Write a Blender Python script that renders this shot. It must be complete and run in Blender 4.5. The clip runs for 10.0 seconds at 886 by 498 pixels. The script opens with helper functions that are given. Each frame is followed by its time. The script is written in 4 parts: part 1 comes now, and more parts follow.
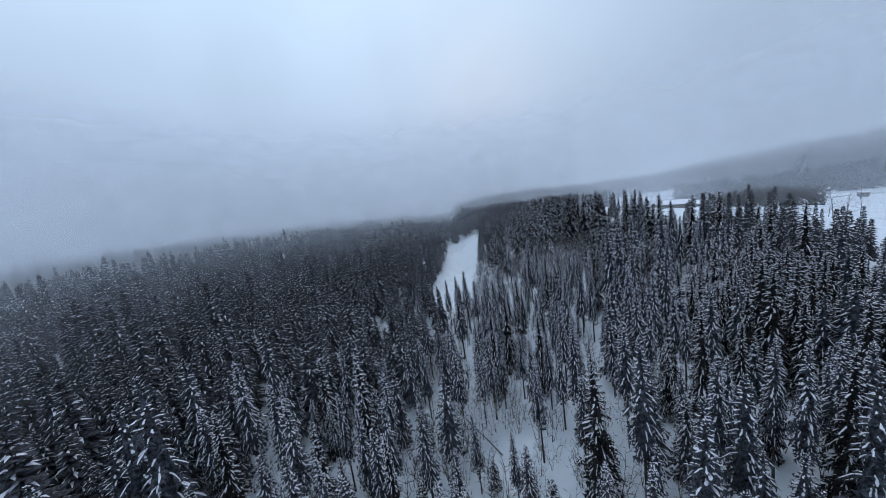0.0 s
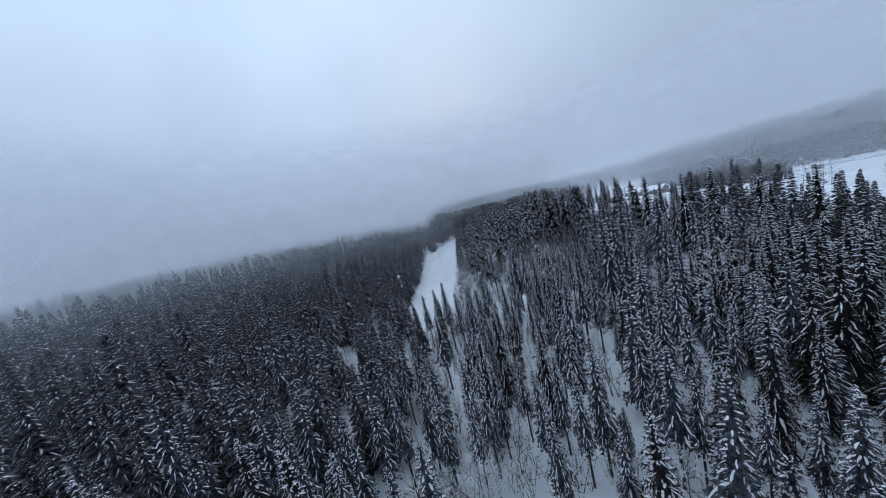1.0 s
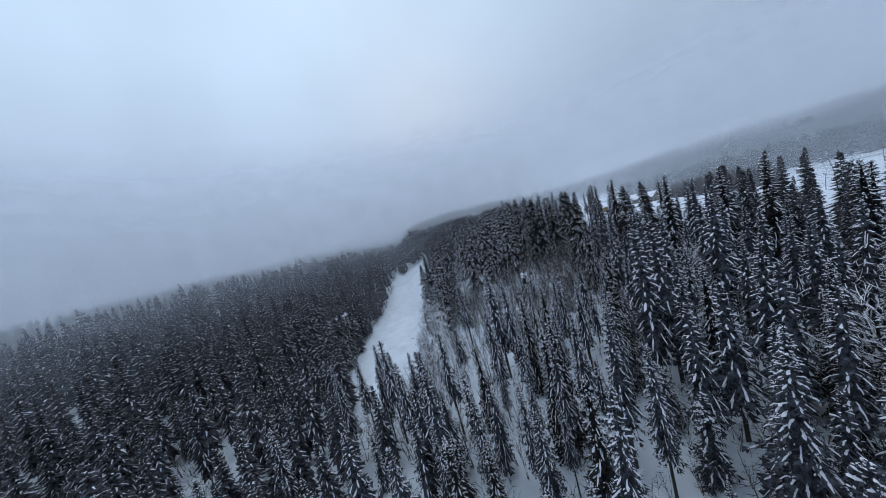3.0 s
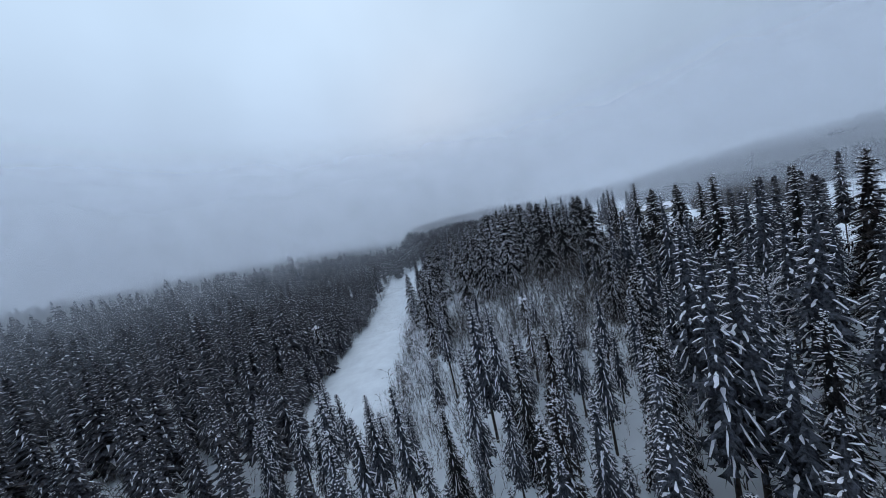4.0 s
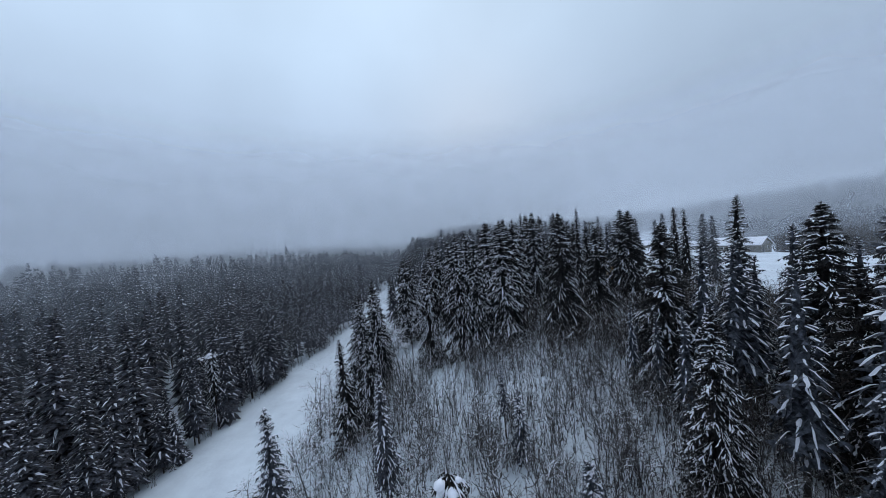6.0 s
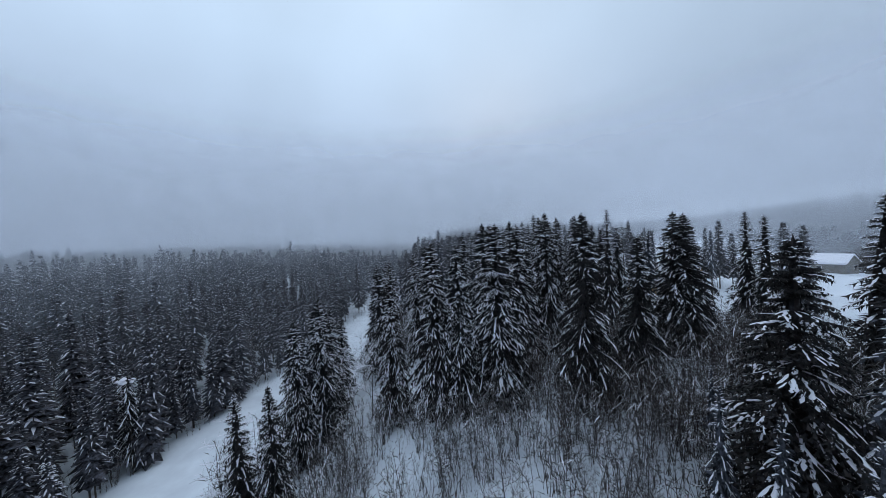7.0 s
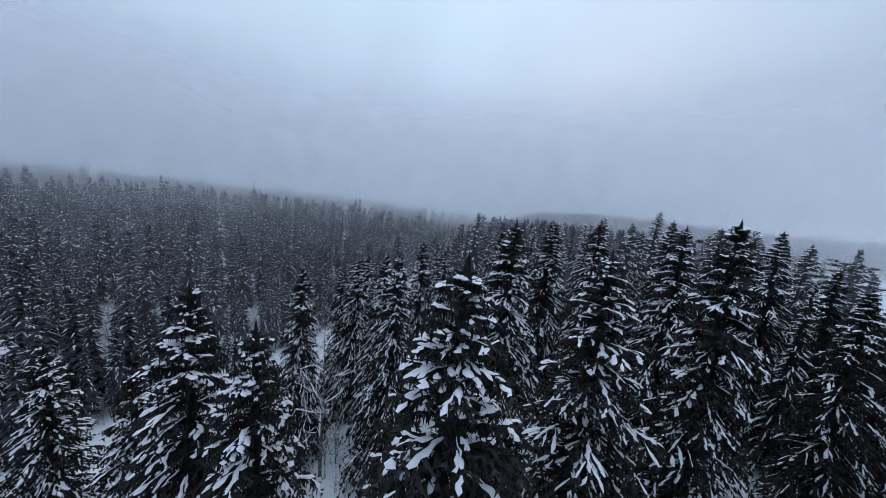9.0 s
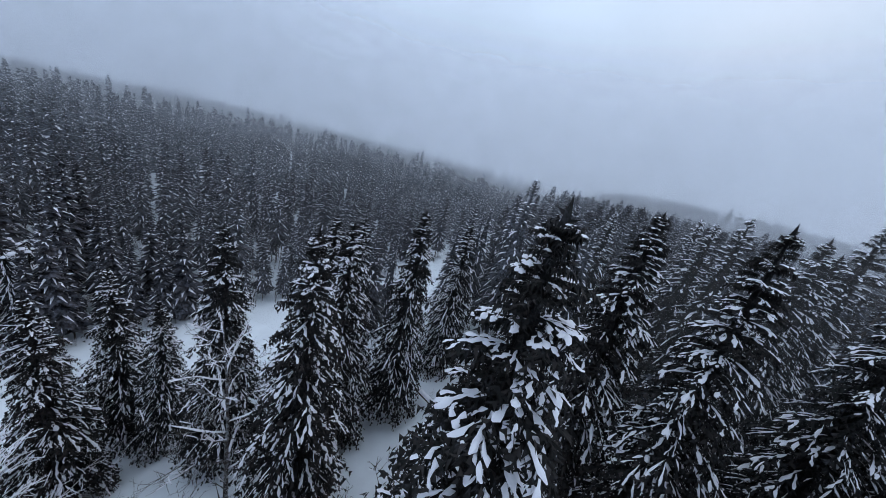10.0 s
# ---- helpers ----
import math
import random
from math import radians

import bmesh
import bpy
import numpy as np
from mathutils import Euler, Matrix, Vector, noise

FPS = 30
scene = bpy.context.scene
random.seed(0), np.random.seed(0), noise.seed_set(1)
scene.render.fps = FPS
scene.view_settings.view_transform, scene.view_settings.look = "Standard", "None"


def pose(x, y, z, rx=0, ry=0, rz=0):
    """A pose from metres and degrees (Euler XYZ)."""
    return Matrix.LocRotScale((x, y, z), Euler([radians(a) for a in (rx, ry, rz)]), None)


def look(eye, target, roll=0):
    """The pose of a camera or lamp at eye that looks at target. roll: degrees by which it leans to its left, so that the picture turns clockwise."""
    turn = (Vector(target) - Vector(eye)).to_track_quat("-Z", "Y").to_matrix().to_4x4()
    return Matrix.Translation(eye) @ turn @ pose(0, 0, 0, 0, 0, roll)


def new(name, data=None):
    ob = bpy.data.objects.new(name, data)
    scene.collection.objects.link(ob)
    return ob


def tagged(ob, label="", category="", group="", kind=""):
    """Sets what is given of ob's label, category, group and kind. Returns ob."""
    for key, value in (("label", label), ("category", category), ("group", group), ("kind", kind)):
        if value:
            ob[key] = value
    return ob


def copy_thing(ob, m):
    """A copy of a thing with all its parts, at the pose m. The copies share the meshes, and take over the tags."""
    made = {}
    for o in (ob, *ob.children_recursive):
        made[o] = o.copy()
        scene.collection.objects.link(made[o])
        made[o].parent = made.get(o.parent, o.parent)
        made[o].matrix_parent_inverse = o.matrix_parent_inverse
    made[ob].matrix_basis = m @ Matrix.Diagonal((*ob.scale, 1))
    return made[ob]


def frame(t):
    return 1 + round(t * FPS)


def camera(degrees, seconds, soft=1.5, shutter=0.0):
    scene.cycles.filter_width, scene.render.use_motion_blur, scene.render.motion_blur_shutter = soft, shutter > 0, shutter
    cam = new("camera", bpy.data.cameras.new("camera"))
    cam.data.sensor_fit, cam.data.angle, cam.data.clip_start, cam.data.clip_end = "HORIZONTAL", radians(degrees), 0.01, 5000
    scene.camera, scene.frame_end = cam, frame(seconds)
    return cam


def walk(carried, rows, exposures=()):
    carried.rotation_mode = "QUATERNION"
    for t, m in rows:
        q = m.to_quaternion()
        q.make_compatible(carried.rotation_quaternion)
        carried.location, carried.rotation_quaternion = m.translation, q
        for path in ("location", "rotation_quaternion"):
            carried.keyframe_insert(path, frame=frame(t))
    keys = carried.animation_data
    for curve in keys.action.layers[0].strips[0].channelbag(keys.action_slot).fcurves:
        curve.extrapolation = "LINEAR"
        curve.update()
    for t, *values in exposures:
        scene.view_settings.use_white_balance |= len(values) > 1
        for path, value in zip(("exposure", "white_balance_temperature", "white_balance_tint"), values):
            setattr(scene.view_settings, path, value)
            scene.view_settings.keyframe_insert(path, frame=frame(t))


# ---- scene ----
cam = camera(114.8, 10.0, soft=0.85)
METRES, EYE, TILT, LEAN, TURN = 150.0, 50.0, -8.0, 8.0, 0.0
ROWS = [
    (0.0, 0.0, 0.0, 0.0, -0.0, 0.0, -0.0),
    (0.5, 0.0059, 0.0409, -0.0007, -1.79, 0.65, 2.97),
    (1.0, 0.0142, 0.0839, 0.0002, -4.07, 1.55, 5.69),
    (1.5, 0.0267, 0.1292, 0.0034, -6.08, 2.44, 7.41),
    (2.0, 0.043, 0.1749, 0.0099, -7.29, 3.25, 8.2),
    (2.5, 0.0608, 0.2195, 0.0172, -7.8, 3.86, 8.25),
    (4.0, 0.1269, 0.3478, 0.036, -6.87, 5.08, 5.28),
    (4.5, 0.1537, 0.3924, 0.042, -6.05, 5.67, 3.29),
    (5.0, 0.1807, 0.438, 0.0491, -5.03, 6.13, 1.09),
    (5.5, 0.2071, 0.4846, 0.0575, -3.84, 6.44, -0.95),
    (7.0, 0.2742, 0.6301, 0.0922, 0.55, 6.37, -4.98),
    (7.5, 0.2919, 0.6776, 0.1044, 3.49, 5.92, -6.29),
    (8.0, 0.3043, 0.7284, 0.1196, 6.64, 4.44, -8.02),
    (8.5, 0.3133, 0.779, 0.1349, 10.59, 1.76, -10.94),
    (9.0, 0.3188, 0.8278, 0.1462, 16.8, -2.1, -15.81),
    (9.5, 0.3197, 0.8742, 0.155, 24.65, -7.88, -21.3),
    (10.0, 0.3157, 0.9165, 0.1588, 30.94, -14.37, -24.05),
]
EXPOSURES = ((0.0, 0.08, 6500, 10), (4.0, 0.0, 6560, 10), (8.0, 0.0, 6530, 10), (8.6, 0.04, 6560, 11), (9.2, 0.12, 6600, 11), (10.0, 0.25, 6680, 12))
walk(cam, [(t, pose(0, 0, EYE, TILT, LEAN, TURN) @ pose(METRES * x, METRES * y, METRES * z, 90 + pitch, roll, yaw)) for t, x, y, z, yaw, pitch, roll in ROWS], exposures=EXPOSURES)

# ---- world and light ----
world = bpy.data.worlds.new("overcast_sky")
scene.world = world
world.use_nodes = True
wn, wl = world.node_tree.nodes, world.node_tree.links
wn.clear()
w_out = wn.new("ShaderNodeOutputWorld")
w_bg = wn.new("ShaderNodeBackground")
w_sky = wn.new("ShaderNodeTexSky")
w_sky.sky_type, w_sky.sun_disc = "NISHITA", False
w_sky.sun_elevation, w_sky.sun_rotation = radians(24), radians(10)
w_sky.air_density, w_sky.dust_density = 1.5, 4.0
w_dim = wn.new("ShaderNodeMixRGB")
w_dim.blend_type, w_dim.inputs[0].default_value = "MULTIPLY", 1.0
w_dim.inputs[2].default_value = (0.1, 0.1, 0.1, 1)
wl.new(w_sky.outputs[0], w_dim.inputs[1])
w_co = wn.new("ShaderNodeTexCoord")
w_sep = wn.new("ShaderNodeSeparateXYZ")
wl.new(w_co.outputs["Generated"], w_sep.inputs[0])
w_ramp = wn.new("ShaderNodeValToRGB")
w_el = w_ramp.color_ramp.elements
w_el[0].position, w_el[0].color = 0.0, (0.285, 0.385, 0.545, 1)
w_el[1].position, w_el[1].color = 1.0, (0.80, 1.0, 1.22, 1)
for at, col in ((0.10, (0.365, 0.48, 0.67, 1)), (0.28, (0.485, 0.63, 0.85, 1)), (0.55, (0.63, 0.82, 1.06, 1))):
    e = w_el.new(at)
    e.color = col
wl.new(w_sep.outputs["Z"], w_ramp.inputs[0])
w_noise = wn.new("ShaderNodeTexNoise")
w_noise.inputs["Scale"].default_value, w_noise.inputs["Detail"].default_value = 2.2, 3.0
w_map = wn.new("ShaderNodeMapRange")
w_map.inputs[1].default_value, w_map.inputs[2].default_value = 0.3, 0.7
w_map.inputs[3].default_value, w_map.inputs[4].default_value = 0.93, 1.06
wl.new(w_co.outputs["Generated"], w_noise.inputs["Vector"])
wl.new(w_noise.outputs[0], w_map.inputs[0])
w_cloud = wn.new("ShaderNodeMixRGB")
w_cloud.blend_type, w_cloud.inputs[0].default_value = "MULTIPLY", 1.0
wl.new(w_ramp.outputs[0], w_cloud.inputs[1])
wl.new(w_map.outputs[0], w_cloud.inputs[2])
w_east = wn.new("ShaderNodeMapRange")
w_east.inputs[1].default_value, w_east.inputs[2].default_value = 0.0, 1.0
w_east.inputs[3].default_value, w_east.inputs[4].default_value = 1.0, 0.80
wl.new(w_sep.outputs["X"], w_east.inputs[0])
w_side = wn.new("ShaderNodeMixRGB")
w_side.blend_type, w_side.inputs[0].default_value = "MULTIPLY", 1.0
wl.new(w_cloud.outputs[0], w_side.inputs[1])
wl.new(w_east.outputs[0], w_side.inputs[2])
w_mix = wn.new("ShaderNodeMixRGB")
w_mix.inputs[0].default_value = 0.985
wl.new(w_dim.outputs[0], w_mix.inputs[1])
wl.new(w_side.outputs[0], w_mix.inputs[2])
wl.new(w_mix.outputs[0], w_bg.inputs[0])
w_bg.inputs[1].default_value = 0.9
wl.new(w_bg.outputs[0], w_out.inputs[0])

sun = new("sun", bpy.data.lights.new("sun", "SUN"))
sun.data.energy, sun.data.angle, sun.data.color = 0.4, radians(60), (1.0, 0.98, 0.96)
sun.matrix_world = look((0, 0, 400), (0 - 0.17 * 400, 0 - 0.98 * 400, 400 - 0.45 * 400 * 2))



# ---- materials ----
def material(name):
    m = bpy.data.materials.new(name)
    m.use_nodes = True
    n, l = m.node_tree.nodes, m.node_tree.links
    return m, n, l, n["Principled BSDF"]


def noise_node(n, l, scale, detail=3.0, vector=None, rough=0.55):
    t = n.new("ShaderNodeTexNoise")
    t.inputs["Scale"].default_value, t.inputs["Detail"].default_value, t.inputs["Roughness"].default_value = scale, detail, rough
    if vector is not None:
        l.new(vector, t.inputs["Vector"])
    return t.outputs[0]


def ramp_node(n, l, fac, stops):
    r = n.new("ShaderNodeValToRGB")
    els = r.color_ramp.elements
    els[0].position, els[0].color = stops[0][0], (*stops[0][1], 1)
    els[1].position, els[1].color = stops[-1][0], (*stops[-1][1], 1)
    for at, col in stops[1:-1]:
        els.new(at).color = (*col, 1)
    l.new(fac, r.inputs[0])
    return r.outputs[0]


def mix_node(n, l, fac, a, b, blend="MIX"):
    x = n.new("ShaderNodeMixRGB")
    x.blend_type = blend
    for k, v in enumerate((fac, a, b)):
        if isinstance(v, (int, float)):
            x.inputs[k].default_value = v
        elif isinstance(v, tuple):
            x.inputs[k].default_value = (*v, 1)
        else:
            l.new(v, x.inputs[k])
    return x.outputs[0]


def bump_node(n, l, b, height, strength, distance):
    k = n.new("ShaderNodeBump")
    k.inputs["Strength"].default_value, k.inputs["Distance"].default_value = strength, distance
    l.new(height, k.inputs["Height"])
    l.new(k.outputs[0], b.inputs["Normal"])


def position(n):
    return n.new("ShaderNodeNewGeometry").outputs["Position"]


def plain(name, stops, scale, rough, bump=0.3, bump_scale=None, distance=0.02, metal=0.0):
    m, n, l, b = material(name)
    p = position(n)
    big = noise_node(n, l, scale, 4.0, p)
    l.new(ramp_node(n, l, big, stops), b.inputs["Base Color"])
    b.inputs["Roughness"].default_value, b.inputs["Metallic"].default_value = rough, metal
    b.inputs["Specular IOR Level"].default_value = 0.25
    if bump:
        bump_node(n, l, b, noise_node(n, l, bump_scale or scale * 4, 4.0, p), bump, distance)
    return m


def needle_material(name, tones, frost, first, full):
    """Spruce needles with fine frost and powder snow between them; the blue tint includes haze."""
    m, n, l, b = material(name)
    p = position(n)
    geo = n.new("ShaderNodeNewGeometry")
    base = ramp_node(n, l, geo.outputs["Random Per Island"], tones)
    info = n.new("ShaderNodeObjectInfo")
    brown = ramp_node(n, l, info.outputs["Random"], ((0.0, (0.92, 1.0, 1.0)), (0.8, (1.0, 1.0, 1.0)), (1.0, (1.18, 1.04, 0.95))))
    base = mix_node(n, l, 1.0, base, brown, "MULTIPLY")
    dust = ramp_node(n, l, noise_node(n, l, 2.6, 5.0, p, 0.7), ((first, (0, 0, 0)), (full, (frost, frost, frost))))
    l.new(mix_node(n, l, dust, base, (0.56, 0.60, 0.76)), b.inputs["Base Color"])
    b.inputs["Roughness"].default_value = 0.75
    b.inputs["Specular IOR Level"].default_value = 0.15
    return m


def snow_material(name, low, high, scale, bump, distance):
    m, n, l, b = material(name)
    p = position(n)
    l.new(ramp_node(n, l, noise_node(n, l, scale, 5.0, p), ((0.25, low), (0.7, high))), b.inputs["Base Color"])
    b.inputs["Roughness"].default_value = 0.85
    b.inputs["Specular IOR Level"].default_value = 0.2
    bump_node(n, l, b, noise_node(n, l, scale * 6, 4.0, p), bump, distance)
    return m


def twig_material(name, dark, light, frost):
    m, n, l, b = material(name)
    p = position(n)
    base = ramp_node(n, l, noise_node(n, l, 1.3, 3.0, p), ((0.3, dark), (0.7, light)))
    dust = ramp_node(n, l, noise_node(n, l, 4.0, 4.0, p, 0.7), ((0.45, (0, 0, 0)), (0.7, (frost, frost, frost))))
    l.new(mix_node(n, l, dust, base, (0.66, 0.69, 0.74)), b.inputs["Base Color"])
    b.inputs["Roughness"].default_value = 0.9
    b.inputs["Specular IOR Level"].default_value = 0.1
    return m


def fog_material(name, low, high, z0, z1, z2, z3):
    """A thin veil of mist: white droplets, thicker towards the cloud base, fading out above."""
    m, n, l, b = material(name)
    n.remove(b)
    sep = n.new("ShaderNodeSeparateXYZ")
    p = position(n)
    l.new(p, sep.inputs[0])
    up = n.new("ShaderNodeMapRange")
    up.interpolation_type = "SMOOTHSTEP"
    for k, v in enumerate((z0, z1, low, high)):
        up.inputs[k + 1].default_value = v
    l.new(sep.outputs["Z"], up.inputs[0])
    fade = n.new("ShaderNodeMapRange")
    fade.interpolation_type = "SMOOTHSTEP"
    for k, v in enumerate((z2, z3, 1.0, 0.0)):
        fade.inputs[k + 1].default_value = v
    l.new(sep.outputs["Z"], fade.inputs[0])
    patch = n.new("ShaderNodeMapRange")
    for k, v in enumerate((0.3, 0.7, 0.7, 1.25)):
        patch.inputs[k + 1].default_value = v
    l.new(noise_node(n, l, 0.012, 4.0, p), patch.inputs[0])
    a = n.new("ShaderNodeMath")
    a.operation = "MULTIPLY"
    l.new(up.outputs[0], a.inputs[0])
    l.new(fade.outputs[0], a.inputs[1])
    c = n.new("ShaderNodeMath")
    c.operation, c.use_clamp = "MULTIPLY", True
    l.new(a.outputs[0], c.inputs[0])
    l.new(patch.outputs[0], c.inputs[1])
    dif, tra, add, clear, out = (n.new("ShaderNode" + k) for k in ("BsdfDiffuse", "BsdfTranslucent", "MixShader", "BsdfTransparent", "MixShader"))
    dif.inputs[0].default_value = tra.inputs[0].default_value = (0.93, 0.95, 1.0, 1)
    add.inputs[0].default_value = 0.5
    l.new(dif.outputs[0], add.inputs[1])
    l.new(tra.outputs[0], add.inputs[2])
    east = n.new("ShaderNodeMapRange")
    east.interpolation_type = "SMOOTHSTEP"
    for k, v in enumerate((120.0, 300.0, 1.0, 0.68)):
        east.inputs[k + 1].default_value = v
    l.new(sep.outputs["X"], east.inputs[0])
    thin = n.new("ShaderNodeMath")
    thin.operation = "MULTIPLY"
    l.new(c.outputs[0], thin.inputs[0])
    l.new(east.outputs[0], thin.inputs[1])
    l.new(thin.outputs[0], out.inputs[0])
    l.new(clear.outputs[0], out.inputs[1])
    l.new(add.outputs[0], out.inputs[2])
    l.new(out.outputs[0], n["Material Output"].inputs[0])
    return m


NEEDLES = needle_material("spruce_needles", ((0.0, (0.009, 0.0086, 0.0088)), (0.6, (0.019, 0.0172, 0.0178)), (1.0, (0.042, 0.034, 0.033))), 0.11, 0.55, 0.8)
# paler, cooler copy of the needles: frost plus distance haze mixed into the colour
FROSTED_HAZED = needle_material("frosted_hazed_needles", ((0.0, (0.011, 0.012, 0.014)), (0.6, (0.024, 0.025, 0.030)), (1.0, (0.045, 0.044, 0.050))), 0.28, 0.42, 0.78)
SNOW = snow_material("branch_snow", (0.79, 0.79, 0.87), (0.90, 0.89, 0.95), 3.0, 0.5, 0.05)
BARK = plain("spruce_bark", ((0.3, (0.035, 0.028, 0.024)), (0.7, (0.09, 0.075, 0.065))), 3.0, 0.9, 0.6, 18.0)
BRUSH = twig_material("brush_twigs", (0.04, 0.033, 0.03), (0.09, 0.075, 0.07), 0.35)
TWIGS = twig_material("bare_twigs", (0.045, 0.036, 0.033), (0.11, 0.09, 0.085), 0.75)
BROWN_TWIGS = twig_material("brown_twigs", (0.035, 0.026, 0.022), (0.07, 0.052, 0.045), 0.12)


# ---- the lie of the land ----
def ss(a, b, v):
    u = min(1.0, max(0.0, (v - a) / (b - a)))
    return u * u * (3 - 2 * u)


def ground(x, y):
    """Height of the snow: a shallow valley, a wooded rise to the east, fields and a hill beyond it."""
    z = 10.0
    if x > 8:
        z += (10 + 11 * ss(50, 160, y)) * (1 - math.exp(-(x - 8) / 27))
    z -= 11 * ss(120, 250, x) * (1 - ss(330, 700, y))
    z += 65 * ss(300, 760, x)
    if x < -15:
        z += 24 * (1 - math.exp((x + 15) / 230))
    z += 8 * ss(185, 300, y) * (1 - ss(18, 45, x) * (1 - ss(300, 420, y))) + 17 * ss(300, 900, y)
    return z + 0.5 * math.sin(x * 0.11 + 1) * math.cos(y * 0.09) + 0.25 * math.sin(x * 0.31) * math.sin(y * 0.27 + 2)


CUT_LEFT = ((60, -6), (108, -9), (127, -12.5), (150, -10.5), (168, -8.5), (182, -6.3), (212, -3), (268, 1.7), (290, 2))
CUT_RIGHT = ((60, -2), (100, 2), (112, 9), (125, 9), (138, 10), (150, 14), (165, 17), (200, 22), (240, 28), (270, 33), (290, 35))


def along(line, y):
    if y <= line[0][0]:
        return line[0][1]
    for (y0, x0), (y1, x1) in zip(line, line[1:]):
        if y <= y1:
            return x0 + (x1 - x0) * (y - y0) / (y1 - y0)
    return line[-1][1]


def in_cut(x, y, margin=0.0):
    return 104 < y < 272 - 0.9 * max(0, x) and along(CUT_LEFT, y) - margin < x < along(CUT_RIGHT, y) + margin


def tri_mesh(name, verts, tris, index, mats, smooth=None):
    """One mesh from arrays of corners and triangles."""
    verts, tris = np.asarray(verts, np.float32), np.asarray(tris, np.int32)
    me = bpy.data.meshes.new(name)
    me.vertices.add(len(verts))
    me.vertices.foreach_set("co", verts.ravel())
    me.loops.add(tris.size)
    me.loops.foreach_set("vertex_index", tris.ravel())
    me.polygons.add(len(tris))
    me.polygons.foreach_set("loop_start", np.arange(0, tris.size, 3, dtype=np.int32))
    me.polygons.foreach_set("material_index", np.asarray(index, np.int32) if index is not None else np.zeros(len(tris), np.int32))
    if smooth is not None:
        me.polygons.foreach_set("use_smooth", np.full(len(tris), smooth, bool))
    for m in mats:
        me.materials.append(m)
    me.update(calc_edges=True)
    me.validate()
    return me


def build_ground():
    m = snow_material("snow_cover", (0.63, 0.66, 0.72), (0.77, 0.81, 0.87), 0.25, 0.4, 0.14)
    n = 230
    u = np.linspace(-3.9, 3.9, n)
    xs, ys = 20 + 110 * np.sinh(u) * 0.62, 110 + 110 * np.sinh(u) * 0.62
    verts, tris = [], []
    for y in ys:
        for x in xs:
            near = max(0.0, 1 - math.hypot(x - 20, y - 110) / 260)
            bump = 0.0 if in_cut(x, y, 1) else 0.5 * near * noise.noise((x * 0.16, y * 0.16, 3.0))
            verts.append((x, y, ground(x, y) + bump))
    for j in range(n - 1):
        for i in range(n - 1):
            a = j * n + i
            tris += [(a, a + 1, a + n + 1), (a, a + n + 1, a + n)]
    ob = new("ground", tri_mesh("ground", verts, tris, None, [m], True))
    return tagged(ob, "rolling ground covered with fresh undisturbed snow", "ground", kind="structure")


build_ground()


# ---- mist veils in the distance ----
def veil(radius, low, high, z0, z1, z2, z3, cx=30, cy=100):
    verts, tris, k = [], [], 96
    for i in range(k):
        a = 2 * math.pi * i / k
        for z in (-20.0, z3 + 10):
            verts.append((cx + radius * math.cos(a), cy + radius * math.sin(a), z))
    for i in range(k):
        a, b = 2 * i, 2 * ((i + 1) % k)
        tris += [(a, b, b + 1), (a, b + 1, a + 1)]
    ob = new("mist_veil", tri_mesh("mist_veil", verts, tris, None, [fog_material("mist", low, high, z0, z1, z2, z3)], True))
    return tagged(ob, "pale grey winter mist hanging under low cloud", "mist", "layers of mist", "structure")


veil(100, 0.045, 0.05, 30, 70, 60, 110, 25, 70)
veil(135, 0.10, 0.115, 30, 70, 60, 110)
veil(205, 0.18, 0.215, 40, 80, 70, 140)
veil(285, 0.33, 0.42, 40, 90, 80, 170)
veil(375, 0.44, 0.62, 40, 90, 90, 210)
veil(490, 0.42, 0.72, 45, 95, 100, 260)
veil(660, 0.60, 0.95, 40, 90, 110, 330)


# ---- trees ----
class Shape:
    """Corners and triangles that grow into one mesh."""

    def __init__(self):
        self.v, self.t, self.m = [], [], []

    def tri(self, a, b, c, mat=0):
        k = len(self.v)
        self.v += [a, b, c]
        self.t.append((k, k + 1, k + 2))
        self.m.append(mat)

    def tube(self, pts, radii, sides, mat=0):
        k = len(self.v)
        for i, (p, r) in enumerate(zip(pts, radii)):
            d = (pts[min(i + 1, len(pts) - 1)] - pts[max(i - 1, 0)]).normalized()
            s = d.orthogonal().normalized()
            q = d.cross(s)
            for j in range(sides):
                a = 2 * math.pi * j / sides
                self.v.append(p + (s * math.cos(a) + q * math.sin(a)) * r)
        for i in range(len(pts) - 1):
            for j in range(sides):
                a, b = k + i * sides + j, k + i * sides + (j + 1) % sides
                self.t += [(a, b, b + sides), (a, b + sides, a + sides)]
                self.m += [mat, mat]

    def ridge(self, pts, side, widths, heights, mat=0, cross=3):
        """A soft pad of snow lying along a line."""
        k = len(self.v)
        for i, (p, w, h) in enumerate(zip(pts, widths, heights)):
            d = pts[min(i + 1, len(pts) - 1)] - pts[max(i - 1, 0)]
            up = d.cross(side).normalized()
            up = (up if up.z > 0 else -up) * 0.8 + Vector((0, 0, 0.2))
            for j in range(cross):
                a = math.pi * j / (cross - 1)
                self.v.append(p + side * (w * math.cos(a)) + up * (h * (math.sin(a) - 0.25)))
        for i in range(len(pts) - 1):
            for j in range(cross - 1):
                a = k + i * cross + j
                self.t += [(a, a + 1, a + cross + 1), (a, a + cross + 1, a + cross)]
                self.m += [mat, mat]

    def mesh(self, name, mats, smooth=None):
        return tri_mesh(name, [tuple(p) for p in self.v], self.t, self.m, mats, smooth)


